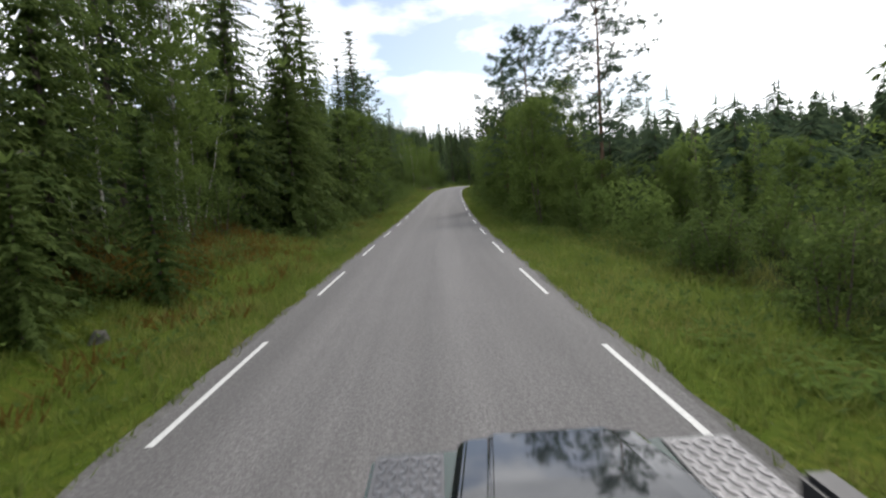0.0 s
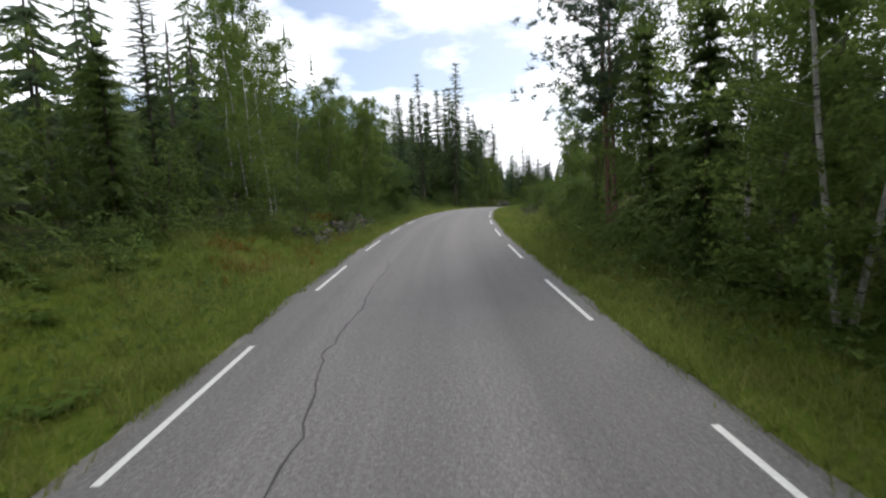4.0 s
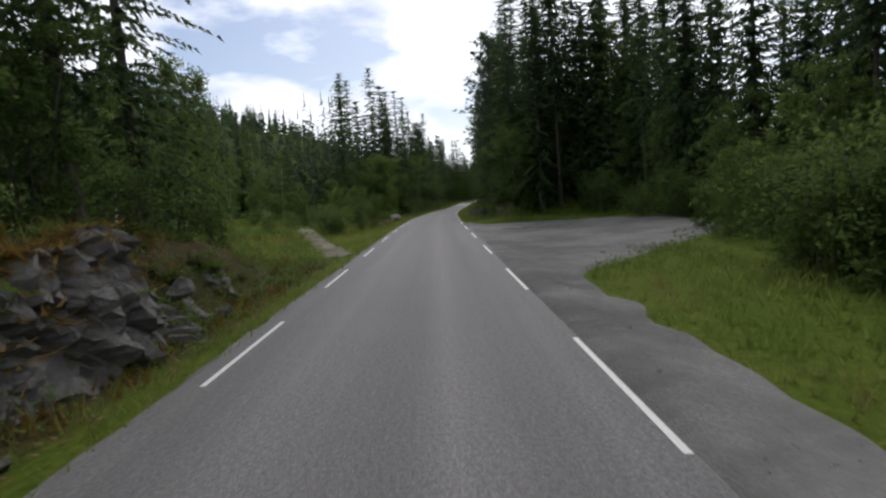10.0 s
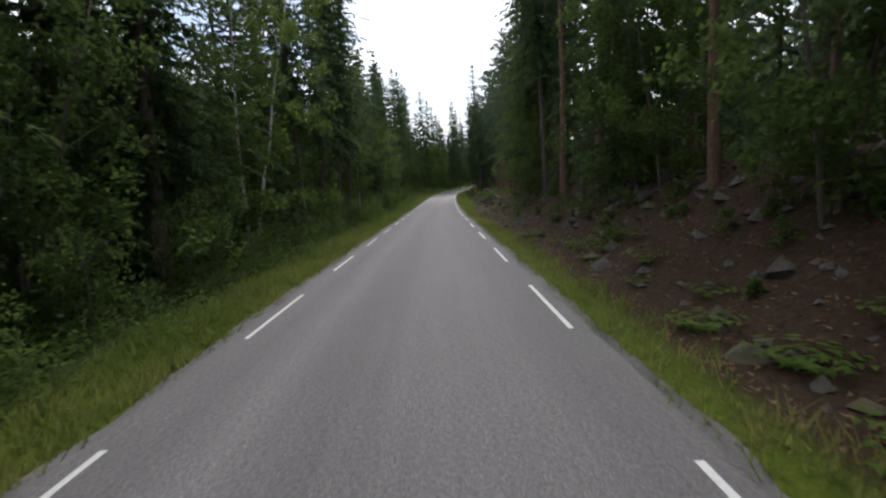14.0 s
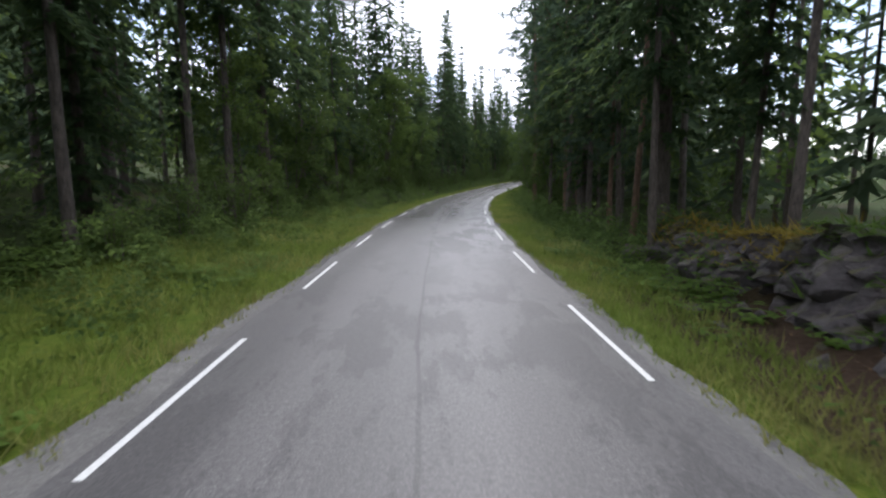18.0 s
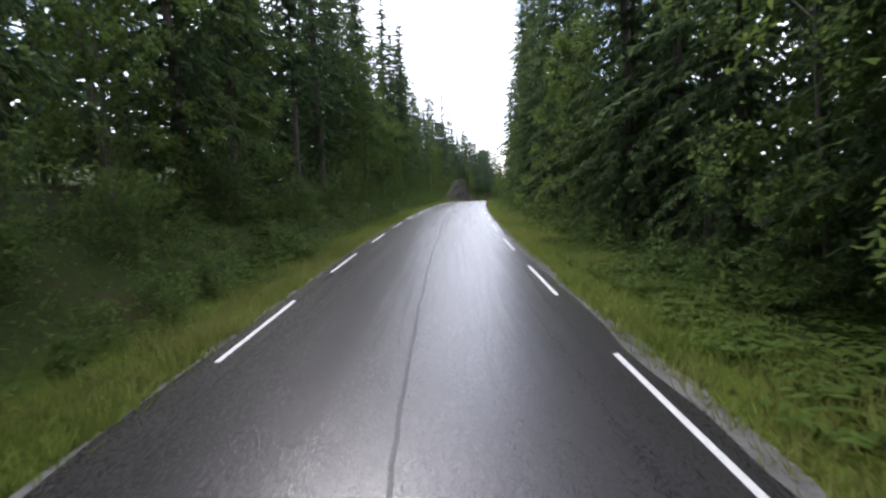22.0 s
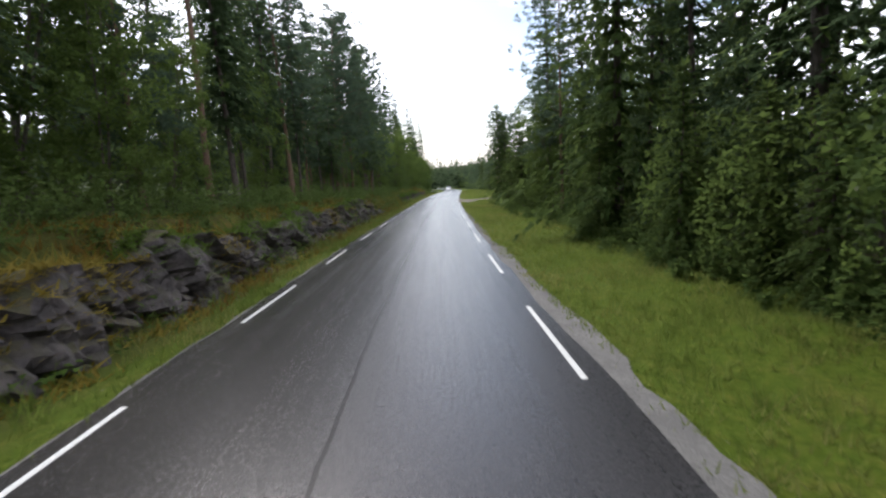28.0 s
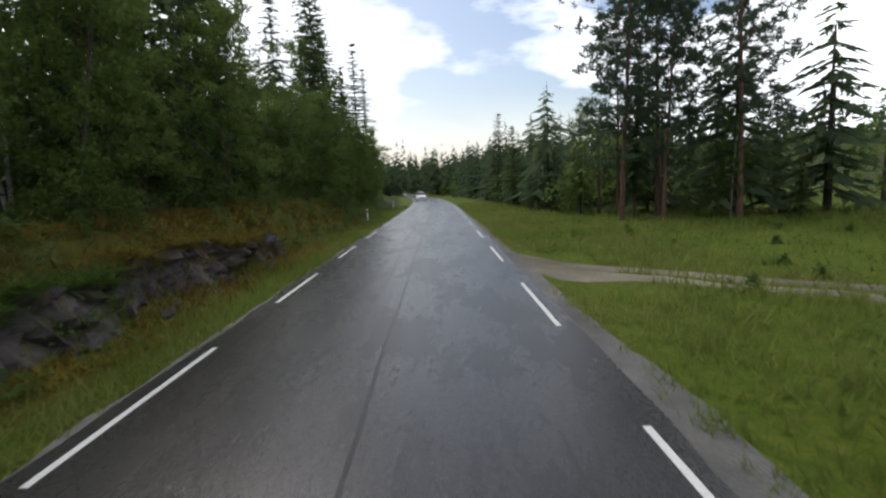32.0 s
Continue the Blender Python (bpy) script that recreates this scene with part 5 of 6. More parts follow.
for i in range(3600):
    s, d = (rng.uniform(258, 406), rng.uniform(4.2, 10)) if i < 2200 else (rng.uniform(122, 150), rng.uniform(4.8, 13))
    p, k = spot(s, d, 0.0), rng.uniform(0.05, 0.2) * (1.9 if rng.random() < 0.2 else 1)
    a = rng.uniform(0, 6.28)
    q = [p + turn_vec(a + 1.57 * i_, rng.uniform(-0.3, 0.4)) * (k * rng.uniform(0.6, 1.2)) for i_ in range(4)]
    q += [p + Vector((rng.uniform(-0.4, 0.4), rng.uniform(-0.4, 0.4), rng.uniform(0.5, 1.0))) * k, p - Vector((0, 0, 0.5 * k))]
    for i_ in range(4):
        rub.tri(q[i_], q[(i_ + 1) % 4], q[4])
        rub.tri(q[(i_ + 1) % 4], q[i_], q[5])
tagged(new("rubble", rub.mesh("rubble", ROCK)), "small broken stones strewn over the bare bank", "rubble", kind="stuff")
for i in range(40):
    plant("shrub", rng.uniform(268, 368), rng.uniform(5.6, 9.5), rng.uniform(0.35, 0.85), rng=rng, group="shrubs on the bare bank")
tagged(new("leaf_litter", hp.mesh("leaf_litter", LITTER)), "brown dead leaves and twigs on the bare bank", "leaf litter", kind="stuff")


for key, hp in THICKET.items():
    tagged(new("thicket", hp.mesh("thicket", SHRUB_LEAF)), "low leafy green thicket at the foot of the trees", "thicket", kind="stuff")


for key, hp in BROAD.items():
    tagged(new("broadleaf_growth", hp.mesh("broadleaf_growth", SHRUB_LEAF)), "dense green broad-leaved growth behind the front trees", "undergrowth", kind="stuff")


# ---- gravel places ----
def sheet(name, grid, mat, label, category):
    rows, cols = len(grid), len(grid[0])
    verts = [p for row in grid for p in row]
    faces = [(i * cols + j, i * cols + j + 1, (i + 1) * cols + j + 1, (i + 1) * cols + j) for i in range(rows - 1) for j in range(cols - 1)]
    return tagged(mesh_object(name, verts, faces, mat), label, category, kind="structure")


grid = []
for s in np.arange(203.5, 251.5, 0.8):
    r = layby_reach(s)
    grid.append([spot(s, ASPHALT_HALF - 0.2 + (r - ASPHALT_HALF + 0.2) * k / 12, 0.10 if k < 12 else 0.0) for k in range(13)])
    grid[-1][0] = level(s, ASPHALT_HALF - 0.2, -0.006)
    grid[-1][1].z = max(grid[-1][1].z, level(s, 3.2).z - 0.05)
sheet("layby", grid, GRAVEL, "wide grey gravel lay-by beside the road", "lay-by")
puddle_bm = bmesh.new()
pv = [puddle_bm.verts.new((math.cos(k * 0.2618) * (1.0 + 0.3 * noise.noise((k * 0.6, 1, 1))) * 0.5, math.sin(k * 0.2618) * 0.42 * (1 + 0.3 * noise.noise((k * 0.6, 5, 1))), 0)) for k in range(24)]
puddle_bm.faces.new(pv)
me = bpy.data.meshes.new("puddle")
puddle_bm.to_mesh(me)
puddle_bm.free()
me.materials.append(plain("wet_gravel", (0.045, 0.042, 0.04), 0.3, 0, 0.2))
puddle = new("puddle", me)
p = spot(242.2, 5.0, 0.108)
puddle.matrix_basis = pose(p.x, p.y, p.z, 0, 0, -20) @ Matrix.Diagonal((1.5, 1.6, 1, 1))
tagged(puddle, "dark wet patch on the grey gravel lay-by", "puddle")
grid = [[spot(s, -(path_off(s) + w), 0.04 if abs(w) < 0.7 else -0.03) for w in (-0.8, -0.55, 0, 0.55, 0.8)] for s in np.arange(232.5, 256, 0.8)]
sheet("track_1", [row[::-1] for row in grid], TRACK_GRAVEL, "pale stony footpath leaving through the grass", "track")
grid = []
for d in np.arange(2.5, 32, 0.8):
    w = 2.4 + 3.4 * smooth((6.5 - d) / 4)
    grid.append([spot(track_one(d) + w * u, d, 0.06 if abs(u) < 0.95 else -0.02) for u in (-1, -0.8, -0.4, 0, 0.4, 0.8, 1)])
sheet("track_2", grid, TRACK_GRAVEL, "gravel side road curving away through the meadow", "track")
for nm, o in (("track_3", -0.75), ("track_4", 0.75)):
    grid = []
    for d in np.arange(2.5, 26, 0.8):
        w = 0.46 + 1.3 * smooth((5.5 - d) / 3)
        grid.append([spot(track_two(d) + o + w * u, d, 0.05 if abs(u) < 0.95 else -0.02) for u in (-1, -0.6, 0, 0.6, 1)])
    sheet(nm, grid, TRACK_GRAVEL, "worn gravel wheel rut of a farm track in the grass", "track")
# joints of older asphalt towards the lay-by: dark tar cracks on the first stretch
CRACK = plain("tar_crack", (0.018, 0.017, 0.016), 0.7)
for a, b, d0, amp, seed in ((25, 43, 0.12, 0.18, 1), (26, 36, 1.42, 0.2, 2), (40, 50, 0.95, 0.3, 3), (81, 102, -1.2, 0.6, 4), (648, 657, -0.1, 0.5, 5)):
    vv, ff = [], []
    for i, s in enumerate(np.arange(a, b, 0.25)):
        c = d0 + amp * noise.noise((s * 0.25, seed, 3)) + 0.09 * noise.noise((s * 2.1, seed, 9))
        w = 0.009 + 0.016 * abs(noise.noise((s * 1.7, seed, 4)))
        vv += [level(s, c - w, crown(s, c) + 0.004), level(s, c + w, crown(s, c) + 0.004)]
        if i:
            ff.append((2 * i - 2, 2 * i - 1, 2 * i + 1, 2 * i))
    ob = mesh_object("crack", vv, ff, CRACK, parent=road, label="winding dark crack in the asphalt")

# loose pebbles on the lay-by, the shoulders and the tracks
PEBBLE = plain("pebbles", (0.20, 0.185, 0.17), 0.9, 0, 0.6, 30)
hp = Heap()
for i in range(2600):
    if i < 800:
        s = rng.uniform(206, 250)
        d = ASPHALT_HALF + rng.random() * max(0.2, layby_reach(s) - ASPHALT_HALF - 0.2)
        p = spot(s, d, 0.10)
    else:
        s, sg = rng.uniform(-5, 770), rng.choice((-1, 1))
        d = sg * (ASPHALT_HALF + 0.05 + 0.45 * rng.random() ** 2)
        p = level(s, d, -0.03)
    k = rng.uniform(0.01, 0.026) * (1.8 if rng.random() < 0.08 else 1)
    q = [p + Vector((rng.uniform(-1, 1) * k, rng.uniform(-1, 1) * k, rng.uniform(0.1, 0.9) * k)) for _ in range(3)] + [p + Vector((0, 0, k))]
    for f in ((0, 1, 3), (1, 2, 3), (2, 0, 3)):
        hp.tri(*(q[i_] for i_ in f))
tagged(new("pebbles", hp.mesh("pebbles", PEBBLE)), "loose grey pebbles scattered on the gravel", "pebbles", kind="stuff")

# ---- rocks ----


def stone_mesh(seed, mat, n=15, box=(1, 1, 0.7)):
    r = random.Random(seed)
    bm = bmesh.new()
    for i in range(n):
        v = Vector((r.uniform(-1, 1), r.uniform(-1, 1), r.uniform(-1, 1)))
        m_ = max(abs(v.x), abs(v.y), abs(v.z))
        v = v / m_ * r.uniform(0.75, 1.0)
        bm.verts.new((v.x * box[0] * 0.5, v.y * box[1] * 0.5, v.z * box[2] * 0.5))
    out = bmesh.ops.convex_hull(bm, input=bm.verts[:])
    loose = {g for g in out["geom_interior"] + out["geom_unused"] if isinstance(g, bmesh.types.BMVert)}
    bmesh.ops.delete(bm, geom=list(loose), context="VERTS")
    bmesh.ops.dissolve_limit(bm, angle_limit=0.35, verts=bm.verts[:], edges=bm.edges[:])
    me = bpy.data.meshes.new("stone")
    bm.to_mesh(me)
    bm.free()
    me.materials.append(mat)
    return me


STONES = {ROCK: [stone_mesh(100 + k, ROCK, 16, (1, 0.8, 0.55 + 0.1 * (k % 4))) for k in range(8)],
          PALE_ROCK: [stone_mesh(200 + k, PALE_ROCK, 16, (1, 0.8, 0.6 + 0.12 * (k % 3))) for k in range(6)]}


def broken(s, z, seed):
    """How far a fractured face stands out: tilted angular blocks at three sizes, parted by cracks."""
    out = 0.30 * noise.noise((s * 0.5, z * 0.6, seed)) + 0.05 * noise.noise((s * 7, z * 7, seed))
    for k, (scale, amp, crack) in enumerate(((0.70, 0.40, 0.16), (1.7, 0.24, 0.09), (4.0, 0.11, 0.04))):
        q = Vector((s * scale + 0.15 * z * scale + 0.3 * noise.noise((s, z, seed + k)), z * scale * 0.9 + 0.3 * noise.noise((z, s, seed + k)), seed + 7.3 * k))
        far, near = noise.voronoi(q)
        c = near[0]
        out += amp * noise.cell(c * 17.3) + amp * 1.1 * ((q.x - c.x) * (noise.cell(c * 11.1) - 0.5) + (q.y - c.y) * (noise.cell(c * 23.7) - 0.65))
        out -= crack * max(0.0, 1 - (far[1] - far[0]) / 0.14)
    return out


def outcrop(name, label, s0, s1, d_face, top, size, mat, seed, sgn, back=1.2, gap=0.85, category="rock face", cliff=True, cover=None):
    """A rock face beside the road: a fractured wall with angular blocks on and before it."""
    r = random.Random(seed)
    sm = (s0 + s1) / 2
    base = spot(sm, sgn * d_face)
    root = tagged(new(name), label, category)
    root.matrix_basis = Matrix.Translation(base)
    if cliff:
        cols = np.arange(s0 - 1.5, s1 + 1.5, 0.12)
        peak = max(top(s) for s in cols)
        rows = max(6, int(peak / 0.12))
        vv, ff = [], []
        for i, s in enumerate(cols):
            h = max(0.05, top(float(s)))
            foot = bank(s, sgn * d_face) - 0.25
            for k in range(rows + 4):
                z = h * min(1.0, k / rows) * (0.92 + 0.25 * noise.noise((s * 0.9, 2, seed)))
                inn = back * (min(1.0, k / rows)) ** 1.4 + max(0, k - rows) * 0.5
                out = broken(float(s), z, seed) * min(1.0, h / 1.2) * (1.0 if k <= rows else 0.3)
                zz = foot + z + 0.25 * (k / rows) - max(0, k - rows) * 0.1
                vv.append(level(s, sgn * (d_face + 0.35 + inn - 0.72 * out), zz) - base)
                if i and k:
                    q = i * (rows + 4) + k
                    f = (q - rows - 5, q - rows - 4, q, q - 1)
                    ff.append(f if sgn < 0 else f[::-1])
        ob = mesh_object("face", vv, ff, mat, parent=root, smooth_faces=False)
        moss, heath = Heap(), Heap()
        for i, s in enumerate(cols):
            for q in range(7):
                k = min(rows + 3, int(rows * (1.08 - 0.75 * r.random() ** (3.0 if q < 2 else 14))))
                p = vv[i * (rows + 4) + k]
                hp = heath if noise.noise((s * 0.25, k * 0.05, seed)) > 0.15 else moss
                for n_ in range(8):
                    hp.blade(p + Vector((r.gauss(0, 0.14), r.gauss(0, 0.12), 0)), Vector((r.gauss(0, 0.8), r.gauss(0, 0.8), 0.5 - 0.7 * r.random())).normalized(), turn_vec(r.uniform(0, 6.28)), r.uniform(0.14, 0.34 if q < 3 else 0.6), 0.03)
        for hp, lf, txt in ((moss, FERN_LEAF, "green grass and ferns hanging over the rock"), (heath, cover or MOSS_LEAF, "yellow brown moss and heath on the ledges")):
            if hp.f:
                ob = new("overhang", hp.mesh("overhang", lf))
                ob.parent = root
                tagged(ob, txt)
    s = s0
    count = 0
    while s < s1 and count < 260:
        hmax = top(s)
        z = 0.0
        while z < hmax:
            k = size * r.uniform(0.4, 1.1)
            f = z / max(hmax, 0.1)
            if not cliff or r.random() < (0.02 if f > 0.15 else 0.18):
                d = d_face + back * f ** 1.4 + r.uniform(-0.12, 0.2)
                p = level(s + r.uniform(-0.3, 0.3), sgn * d, bank(s, sgn * d_face) + z + k * 0.1)
                head = math.degrees(way_at(s)[3])
                ob = new("stone", r.choice(STONES[mat]))
                ob.parent = root
                ob.matrix_basis = Matrix.Translation(p - base) @ pose(0, 0, 0, r.uniform(-25, 25), r.uniform(-22, 22), head + 90 + r.uniform(-35, 35)) @ Matrix.Diagonal((k * r.uniform(0.9, 1.5), k * r.uniform(0.7, 1.1), k * r.uniform(0.8, 1.3), 1))
                count += 1
            z += k * r.uniform(0.5, 0.8)
        s += size * gap * r.uniform(0.6, 1.0)
    return root


bump_up = lambda a, b, h, ease=3.0: (lambda s: h * smooth((s - a) / ease) * smooth((b - s) / ease) * (0.7 + 0.6 * abs(noise.noise((s * 0.23, 3, h)))))
outcrop("rock_cut", "tall jagged dark grey rock cutting with moss on its ledges", 575, 626, 4.0, lambda s: float(np.interp(s, (573, 585, 593, 599, 604, 609, 615, 621, 627), (0.2, 1.5, 2.7, 4.0, 5.3, 5.4, 4.1, 2.6, 1.7))) * (0.95 + 0.2 * noise.noise((s * 0.5, 1, 1))), 0.55, ROCK, 1, -1, 1.4, 0.8)
outcrop("rock_ledge", "low broken grey rock ledge under ferns and moss", 626, 664, 4.3, bump_up(624.6, 668, 1.75), 0.4, ROCK, 2, -1, 0.45, 1.0)
outcrop("rock_ledge", "weathered grey stones tumbled along the foot of the bank", 664, 690, 4.3, bump_up(660, 692, 1.0), 0.34, PALE_ROCK, 3, -1, 2.2, 0.42, cliff=False)
outcrop("rock_ledge", "dark mossy rock ledge below the dense trees", 694, 735, 4.6, bump_up(692.6, 736.4, 1.35), 0.45, ROCK, 4, -1, 0.5, 1.0)
outcrop("rock_outcrop", "pale split granite outcrop on the bank under birches", 205, 219.5, 3.75, bump_up(203.5, 221, 2.3, 3.0), 0.6, PALE_ROCK, 5, -1, 0.6, cover=DRY_LEAF)
outcrop("rock_outcrop", "grey granite outcrop at the end of the wooded bank", 220, 225, 4.2, bump_up(218.6, 226.4, 1.3, 2.5), 0.5, PALE_ROCK, 6, -1, 0.9, cover=DRY_LEAF)
outcrop("rock_outcrop", "upright grey rock slabs in the bank beside the road", 259, 272, 4.7, bump_up(257.6, 273.4, 1.35), 0.5, ROCK, 7, 1, 0.5, cover=DRY_LEAF)
outcrop("rock_outcrop", "dark rocks showing through the bare brown bank", 338, 366, 6.0, bump_up(336.6, 367.4, 1.15), 0.6, ROCK, 8, 1, 1.5, 1.0, cover=DRY_LEAF)
outcrop("rock_outcrop", "long low dark rock shelf with a mossy top", 370, 397, 5.4, bump_up(368.6, 398.4, 1.25), 0.7, ROCK, 9, 1, 1.3, 0.9)
outcrop("rock_outcrop", "stack of layered grey rocks at the corner of the woods", 397, 410, 5.5, bump_up(395.6, 411.4, 1.45), 0.75, ROCK, 10, 1, 0.9)
outcrop("rock_rubble", "grey stone rubble sloping down among shrubs", 124, 147, 5.6, bump_up(120, 150, 1.3), 0.42, ROCK, 11, 1, 4.6, 0.55, category="rocks", cliff=False)
outcrop("rock_rubble", "mossy stones heaped in the grassy verge", 259, 267, 4.7, bump_up(256, 270, 0.45), 0.45, ROCK, 15, -1, 1.6, 1.3, category="rocks", cliff=False)
outcrop("rock_rubble", "half-buried stones in the verge before the spruces", 284, 292, 5.4, bump_up(281, 295, 0.38), 0.42, ROCK, 12, -1, 0.9, category="rocks", cliff=False)
outcrop("rock_outcrop", "small dark rocks under the ferns of the bank", 556, 584, 5.4, bump_up(554.6, 585.4, 1.0), 0.6, ROCK, 13, -1, 1.0, 1.6)
outcrop("rock_rubble", "loose earth and stones on the cut bank", 108, 121, 4.9, bump_up(105, 124, 0.7), 0.45, ROCK, 14, -1, 1.2, 0.9, category="rocks", cliff=False)


def boulder(s, d, size, mat, label):
    ob = new("boulder", rng.choice(STONES[mat]))
    p = spot(s, d, size * 0.16)
    ob.matrix_basis = pose(p.x, p.y, p.z, rng.uniform(-10, 10), rng.uniform(-10, 10), rng.uniform(0, 360)) @ Matrix.Diagonal((size * 1.2, size, size * 1.25, 1))
    return tagged(ob, label, "boulder")


for s, d, size, mat in ((355, 5.9, 0.8, ROCK), (356.5, 6.3, 1.0, ROCK), (358, 5.8, 0.6, ROCK), (353, 6.6, 0.7, ROCK), (360.5, 6.4, 0.9, ROCK), (350, 6.0, 0.5, ROCK), (173.2, -4.8, 0.9, ROCK), (173.9, -4.4, 0.6, PALE_ROCK), (8.5, -5.9, 0.35, PALE_ROCK), (271.6, -4.6, 1.5, PALE_ROCK), (273.5, -5.0, 1.1, PALE_ROCK), (549, -4.6, 0.25, PALE_ROCK), (448, -4.8, 1.1, ROCK), (521, -5.8, 0.5, PALE_ROCK), (523, -5.6, 0.45, PALE_ROCK), (300, 6.8, 0.5, ROCK), (306, 7.4, 0.6, ROCK), (297, 8.6, 0.8, ROCK), (318, 7.2, 0.5, ROCK), (328, 7.9, 0.6, ROCK)):
    boulder(s, d, size, mat, "rounded mossy boulder lying in the verge" if mat is ROCK else "pale grey boulder in the verge grass")
# fallen branches and stumps
for s, d, ln, tn in ((298, 5.6, 3.2, 60), (299, 6.4, 2.4, 110), (165, -9, 3, 20), (150, -12, 4, 80), (158, -15, 3, 140), (134, 9, 2.5, 30), (344, 7.5, 2.6, 75), (644, 8.5, 3.0, 120)):
    hp = Heap()
    hp.tube([Vector((0, 0, 0)), Vector((0.04, 0.05, ln * 0.5)), Vector((-0.05, 0.12, ln))], [0.05, 0.04, 0.015], 6)
    hp.tube([Vector((0.03, 0.05, ln * 0.5)), Vector((0.3, 0.1, ln * 0.72))], [0.025, 0.01], 5)
    ob = new("fallen_branch", hp.mesh("fallen_branch", STEM_BARK, True))
    p = spot(s, d, 0.1)
    ob.matrix_basis = pose(p.x, p.y, p.z, 86, 0, tn)
    tagged(ob, "dead grey fallen branch lying on the bank", "branch")

# ---- small roadside things ----
WHITE = plain("white_plastic", (0.72, 0.72, 0.70), 0.5)
BLACK = plain("black_plastic", (0.02, 0.02, 0.022), 0.45)


def box_bm(x0, x1, y0, y1, z0, z1, bevel=0.0, segs=2):
    bm = bmesh.new()
    bmesh.ops.create_cube(bm, size=1)
    for v in bm.verts:
        v.co = Vector(((x0 + x1) / 2 + v.co.x * (x1 - x0), (y0 + y1) / 2 + v.co.y * (y1 - y0), (z0 + z1) / 2 + v.co.z * (z1 - z0)))
    if bevel:
        bmesh.ops.bevel(bm, geom=bm.edges[:], offset=bevel, segments=segs, affect="EDGES", clamp_overlap=True)
    return bm


for s, d in ((752, -4.3), (776, -4.4)):
    root = tagged(new("marker_post"), "white roadside marker post with a dark band", "marker post", "marker posts")
    part("post", box_bm(-0.05, 0.05, -0.03, 0.03, -0.1, 0.95, 0.015), WHITE, root)
    part("band", box_bm(-0.053, 0.053, -0.033, 0.033, 0.72, 0.86, 0.005), BLACK, root, "dark reflector band")
    p = spot(s, d)
    root.matrix_basis = pose(p.x, p.y, p.z, 0, 0, math.degrees(way_at(s)[3]))

# ---- vehicles ----
PAINT_M, pn, pl, pb = material("black_paint")
pl.new(ramp(pn, pl, noise_node(pn, pl, 9, 6, 0.6, place_vec(pn)), (0.3, (0.010, 0.012, 0.014)), (0.8, (0.020, 0.022, 0.024))), pb.inputs["Base Color"])
pb.inputs["Roughness"].default_value = 0.05
pb.inputs["Coat Weight"].default_value = 0.25
PLATE = plain("tread_plate", (0.22, 0.22, 0.23), 0.34, 0.85, 0.3)
PLATE_BASE = plain("plate_base", (0.13, 0.13, 0.135), 0.5, 0.7, 0.3)
TYRE = plain("tyre_rubber", (0.018, 0.018, 0.018), 0.85)
GLASS_M, gn, gl, gb = material("car_glass")
gb.inputs["Base Color"].default_value, gb.inputs["Roughness"].default_value = (0.02, 0.025, 0.028, 1), 0.05
GREEN_PAINT = plain("dark_green_paint", (0.012, 0.035, 0.026), 0.22)
WHITE_PAINT = plain("white_car_paint", (0.72, 0.72, 0.71), 0.2, 0, 0.05)
LAMP = plain("lamp_glass", (0.6, 0.6, 0.58), 0.15)


def loft(sections):
    """Skin through cross-sections of equally many points."""
    bm = bmesh.new()
    rows = [[bm.verts.new(p) for p in sec] for sec in sections]
    for a, b in zip(rows, rows[1:]):
        for i in range(len(a) - 1):
            bm.faces.new((a[i], a[i + 1], b[i + 1], b[i]))
    for row in (rows[0], rows[-1]):
        bm.faces.new(row)
    bmesh.ops.recalc_face_normals(bm, faces=bm.faces[:])
    bmesh.ops.bevel(bm, geom=bm.edges[:], offset=0.012, segments=2, affect="EDGES", clamp_overlap=True)
    return bm


def wheel(root, x, y, r=0.38, w=0.22):
    bm = bmesh.new()
    bmesh.ops.create_cone(bm, cap_ends=True, segments=28, radius1=r, radius2=r, depth=w, matrix=pose(x, y, r, 0, 90, 0))
    bmesh.ops.bevel(bm, geom=[e for e in bm.edges if len(e.link_faces) == 2 and e.calc_face_angle() > 1], offset=0.04, segments=2, affect="EDGES")
    tyre = part("wheel", bm, TYRE, root, "black rubber tyre")
    bm = bmesh.new()
    bmesh.ops.create_cone(bm, cap_ends=True, segments=24, radius1=r * 0.55, radius2=r * 0.5, depth=w + 0.02, matrix=pose(x, y, r, 0, 90, 0))
    part("rim", bm, PLATE, tyre, "grey steel rim")


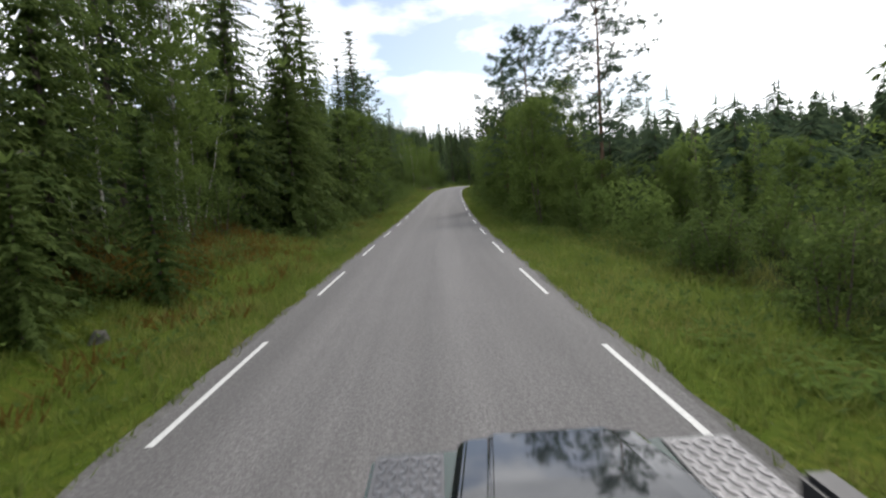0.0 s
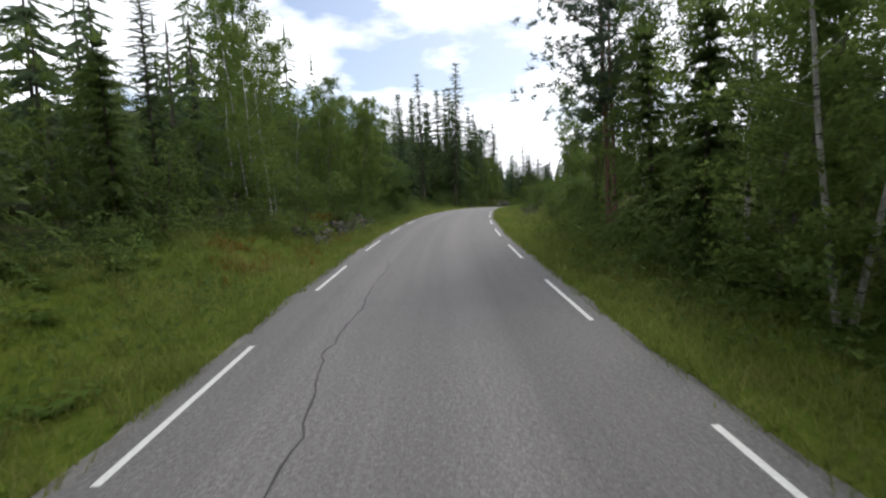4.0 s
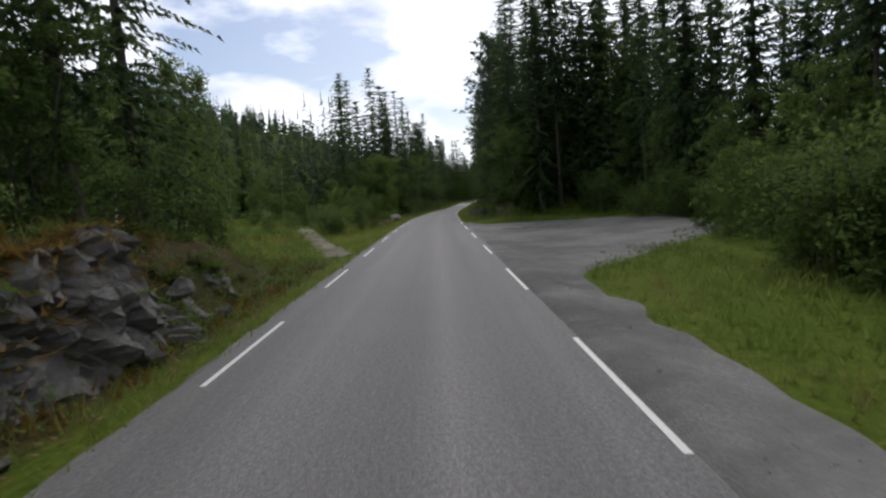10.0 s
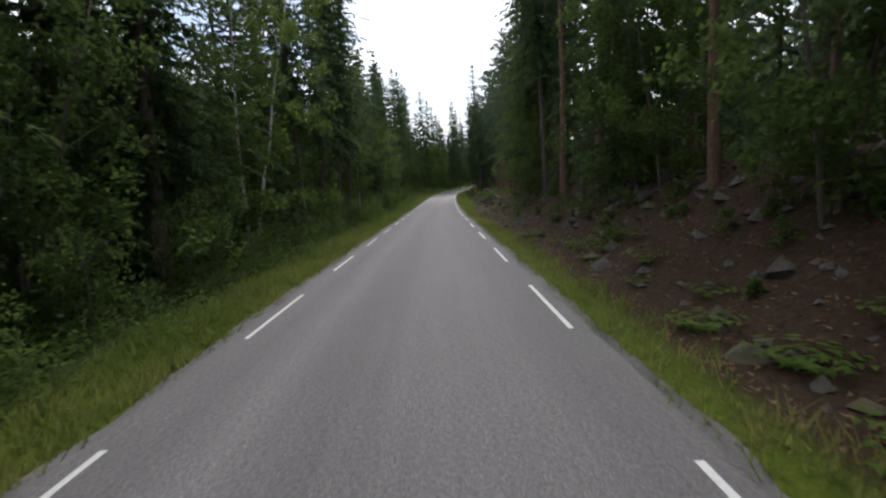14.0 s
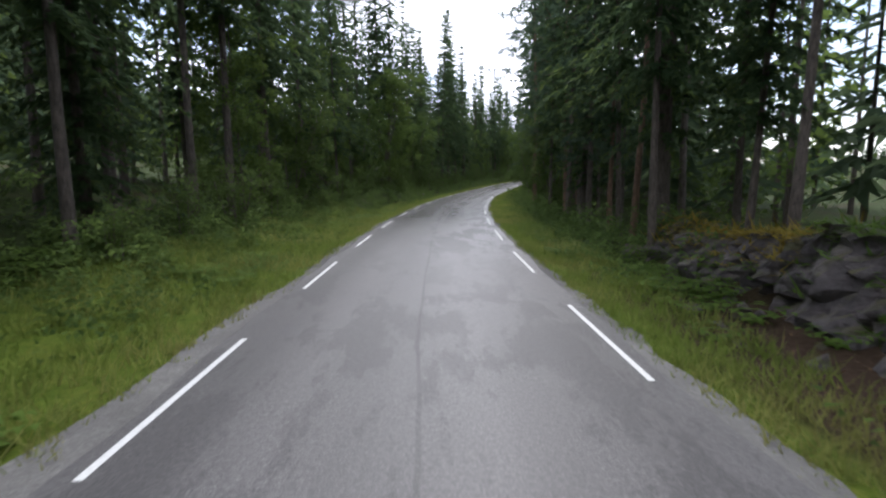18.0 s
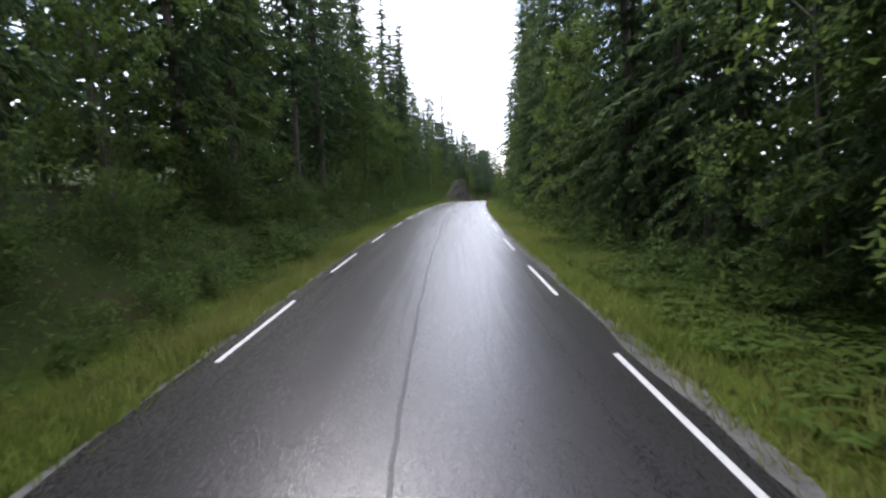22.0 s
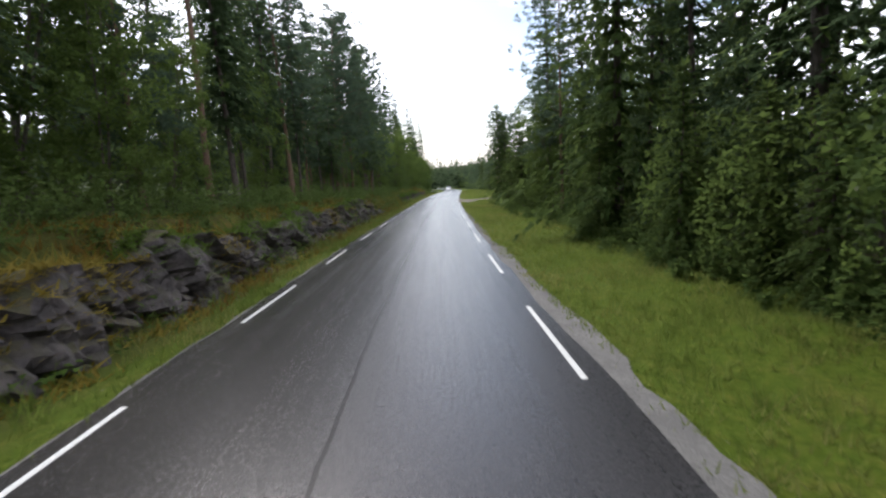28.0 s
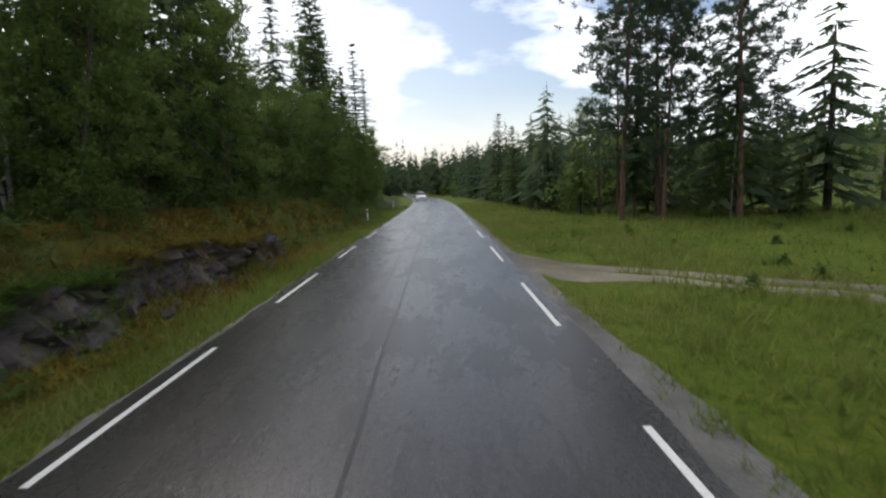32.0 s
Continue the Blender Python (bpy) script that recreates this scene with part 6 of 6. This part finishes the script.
def offroad_vehicle():
    """The black four-wheel drive whose bonnet and wings show at the start."""
    root = tagged(new("offroad_vehicle"), "black four-wheel-drive vehicle with tread plates on its wings", "car")
    W = 0.78
    body = part("body", box_bm(-W, W, -2.6, 1.05, 0.45, 0.98, 0.03), GREEN_PAINT, root, "dark green lower body")
    sec = []
    for y, half, z in ((1.12, 0.40, 0.93), (1.08, 0.42, 1.0), (0.6, 0.46, 1.045), (0.0, 0.52, 1.08)):
        sec.append([(-half, y, z - 0.10), (-half + 0.015, y, z - 0.02), (-half + 0.05, y, z), (-half + 0.155, y, z + 0.004), (-half + 0.165, y, z + 0.022), (half - 0.165, y, z + 0.022), (half - 0.155, y, z + 0.004), (half - 0.05, y, z), (half - 0.015, y, z - 0.02), (half, y, z - 0.10)])
    part("bonnet", loft(sec), PAINT_M, root, "glossy black bonnet with raised centre")
    for sg in (-1, 1):
        for k in (0.34,):
            part("bonnet_crease", loft([[(sg * 0.262 - 0.012, 1.06, 1.014), (sg * 0.262, 1.06, 1.028), (sg * 0.262 + 0.012, 1.06, 1.014)], [(sg * 0.345 - 0.012, 0.02, 1.088), (sg * 0.345, 0.02, 1.104), (sg * 0.345 + 0.012, 0.02, 1.088)]]), PAINT_M, root, "raised crease along the bonnet")
        x0, x1 = sorted((sg * 0.47, sg * 0.76))
        plate = part("wing_plate", box_bm(x0, x1, 0.02, 1.0, 0.978, 0.99, 0.004), PLATE_BASE, root, "aluminium tread plate")
        tread = bmesh.new()
        for i in range(6):
            for j in range(20):
                m_ = pose(x0 + 0.035 + i * 0.045, 0.05 + j * 0.047, 0.993, 0, 0, 45 if (i + j) % 2 else -45)
                bmesh.ops.create_cube(tread, size=1, matrix=m_ @ Matrix.Diagonal((0.04, 0.013, 0.006, 1)))
        tr = part("tread", tread, PLATE, plate)
        part("wing", box_bm(*sorted((sg * 0.46, sg * 0.785)), 0.0, 1.04, 0.62, 0.976, 0.025), GREEN_PAINT, root, "dark green front wing")
        bm = bmesh.new()
        bmesh.ops.create_cone(bm, cap_ends=True, segments=20, radius1=0.09, radius2=0.08, depth=0.05, matrix=pose(sg * 0.6, 1.06, 0.8, 90, 0, 0))
        part("headlight", bm, LAMP, root, "round clear headlight")
        part("mirror", box_bm(*sorted((sg * 0.80, sg * 1.0)), 0.0, 0.05, 1.02, 1.2, 0.015), BLACK, root, "black door mirror")
        for y in (0.55, -1.9):
            wheel(root, sg * 0.68, y)
    part("snorkel", box_bm(0.74, 0.86, 0.28, 0.52, 0.99, 1.09, 0.02), BLACK, root, "black air intake on the wing")
    part("bumper", box_bm(-0.8, 0.8, 1.08, 1.2, 0.5, 0.64, 0.02), BLACK, root)
    part("grille", box_bm(-0.4, 0.4, 1.04, 1.075, 0.68, 0.92, 0.01), BLACK, root)
    part("cab", box_bm(-W + 0.02, W - 0.02, -2.58, -0.12, 0.98, 1.40, 0.03), GREEN_PAINT, root)
    part("window_band", loft([[(-W + 0.06, -0.28, 1.38), (W - 0.06, -0.28, 1.38), (W - 0.06, -2.5, 1.38), (-W + 0.06, -2.5, 1.38)], [(-W + 0.1, -0.82, 1.70), (W - 0.1, -0.82, 1.70), (W - 0.1, -2.42, 1.70), (-W + 0.1, -2.42, 1.70)]]), GLASS_M, root, "dark tinted windows")
    part("cab_roof", box_bm(-W + 0.08, W - 0.08, -2.45, -0.86, 1.70, 1.78, 0.03), WHITE, root, "pale cab roof")
    return root


truck = offroad_vehicle()
truck.matrix_basis = pose(0.70, 0.13, way_at(0)[2] - 0.015, 0.6, 0, -1.2)


def estate_car():
    root = tagged(new("passenger_car"), "white passenger car approaching round the bend", "car")
    sec = []
    for y, half, low, high in ((-2.1, 0.78, 0.35, 0.85), (-1.9, 0.84, 0.28, 0.95), (0.8, 0.86, 0.26, 0.93), (1.9, 0.80, 0.28, 0.78), (2.1, 0.70, 0.35, 0.62)):
        sec.append([(-half, y, low), (-half - 0.02, y, (low + high) / 2), (-half + 0.06, y, high), (half - 0.06, y, high), (half + 0.02, y, (low + high) / 2), (half, y, low)])
    part("body", loft(sec), WHITE_PAINT, root)
    part("cabin", loft([[(-0.72, -1.75, 0.93), (-0.6, -1.55, 1.40), (0.6, -1.55, 1.40), (0.72, -1.75, 0.93)], [(-0.74, 0.75, 0.93), (-0.58, 0.1, 1.44), (0.58, 0.1, 1.44), (0.74, 0.75, 0.93)]]), GLASS_M, root, "dark windows")
    part("car_roof", box_bm(-0.6, 0.6, -1.6, 0.12, 1.40, 1.47, 0.03), WHITE_PAINT, root)
    for sg in (-1, 1):
        part("headlight", box_bm(*sorted((sg * 0.5, sg * 0.76)), 2.0, 2.1, 0.55, 0.68, 0.02), LAMP, root, "clear headlight")
        for y in (-1.3, 1.3):
            wheel(root, sg * 0.76, y, 0.31, 0.2)
    part("number_plate", box_bm(-0.26, 0.26, 2.1, 2.13, 0.38, 0.48, 0.005), WHITE, root)
    part("grille", box_bm(-0.45, 0.45, 2.07, 2.11, 0.5, 0.62, 0.01), BLACK, root)
    return root


oncoming = estate_car()
p = level(808, -1.2, 0.03)
oncoming.matrix_basis = pose(p.x, p.y, p.z, 0, 0, math.degrees(way_at(808)[3]) + 180)
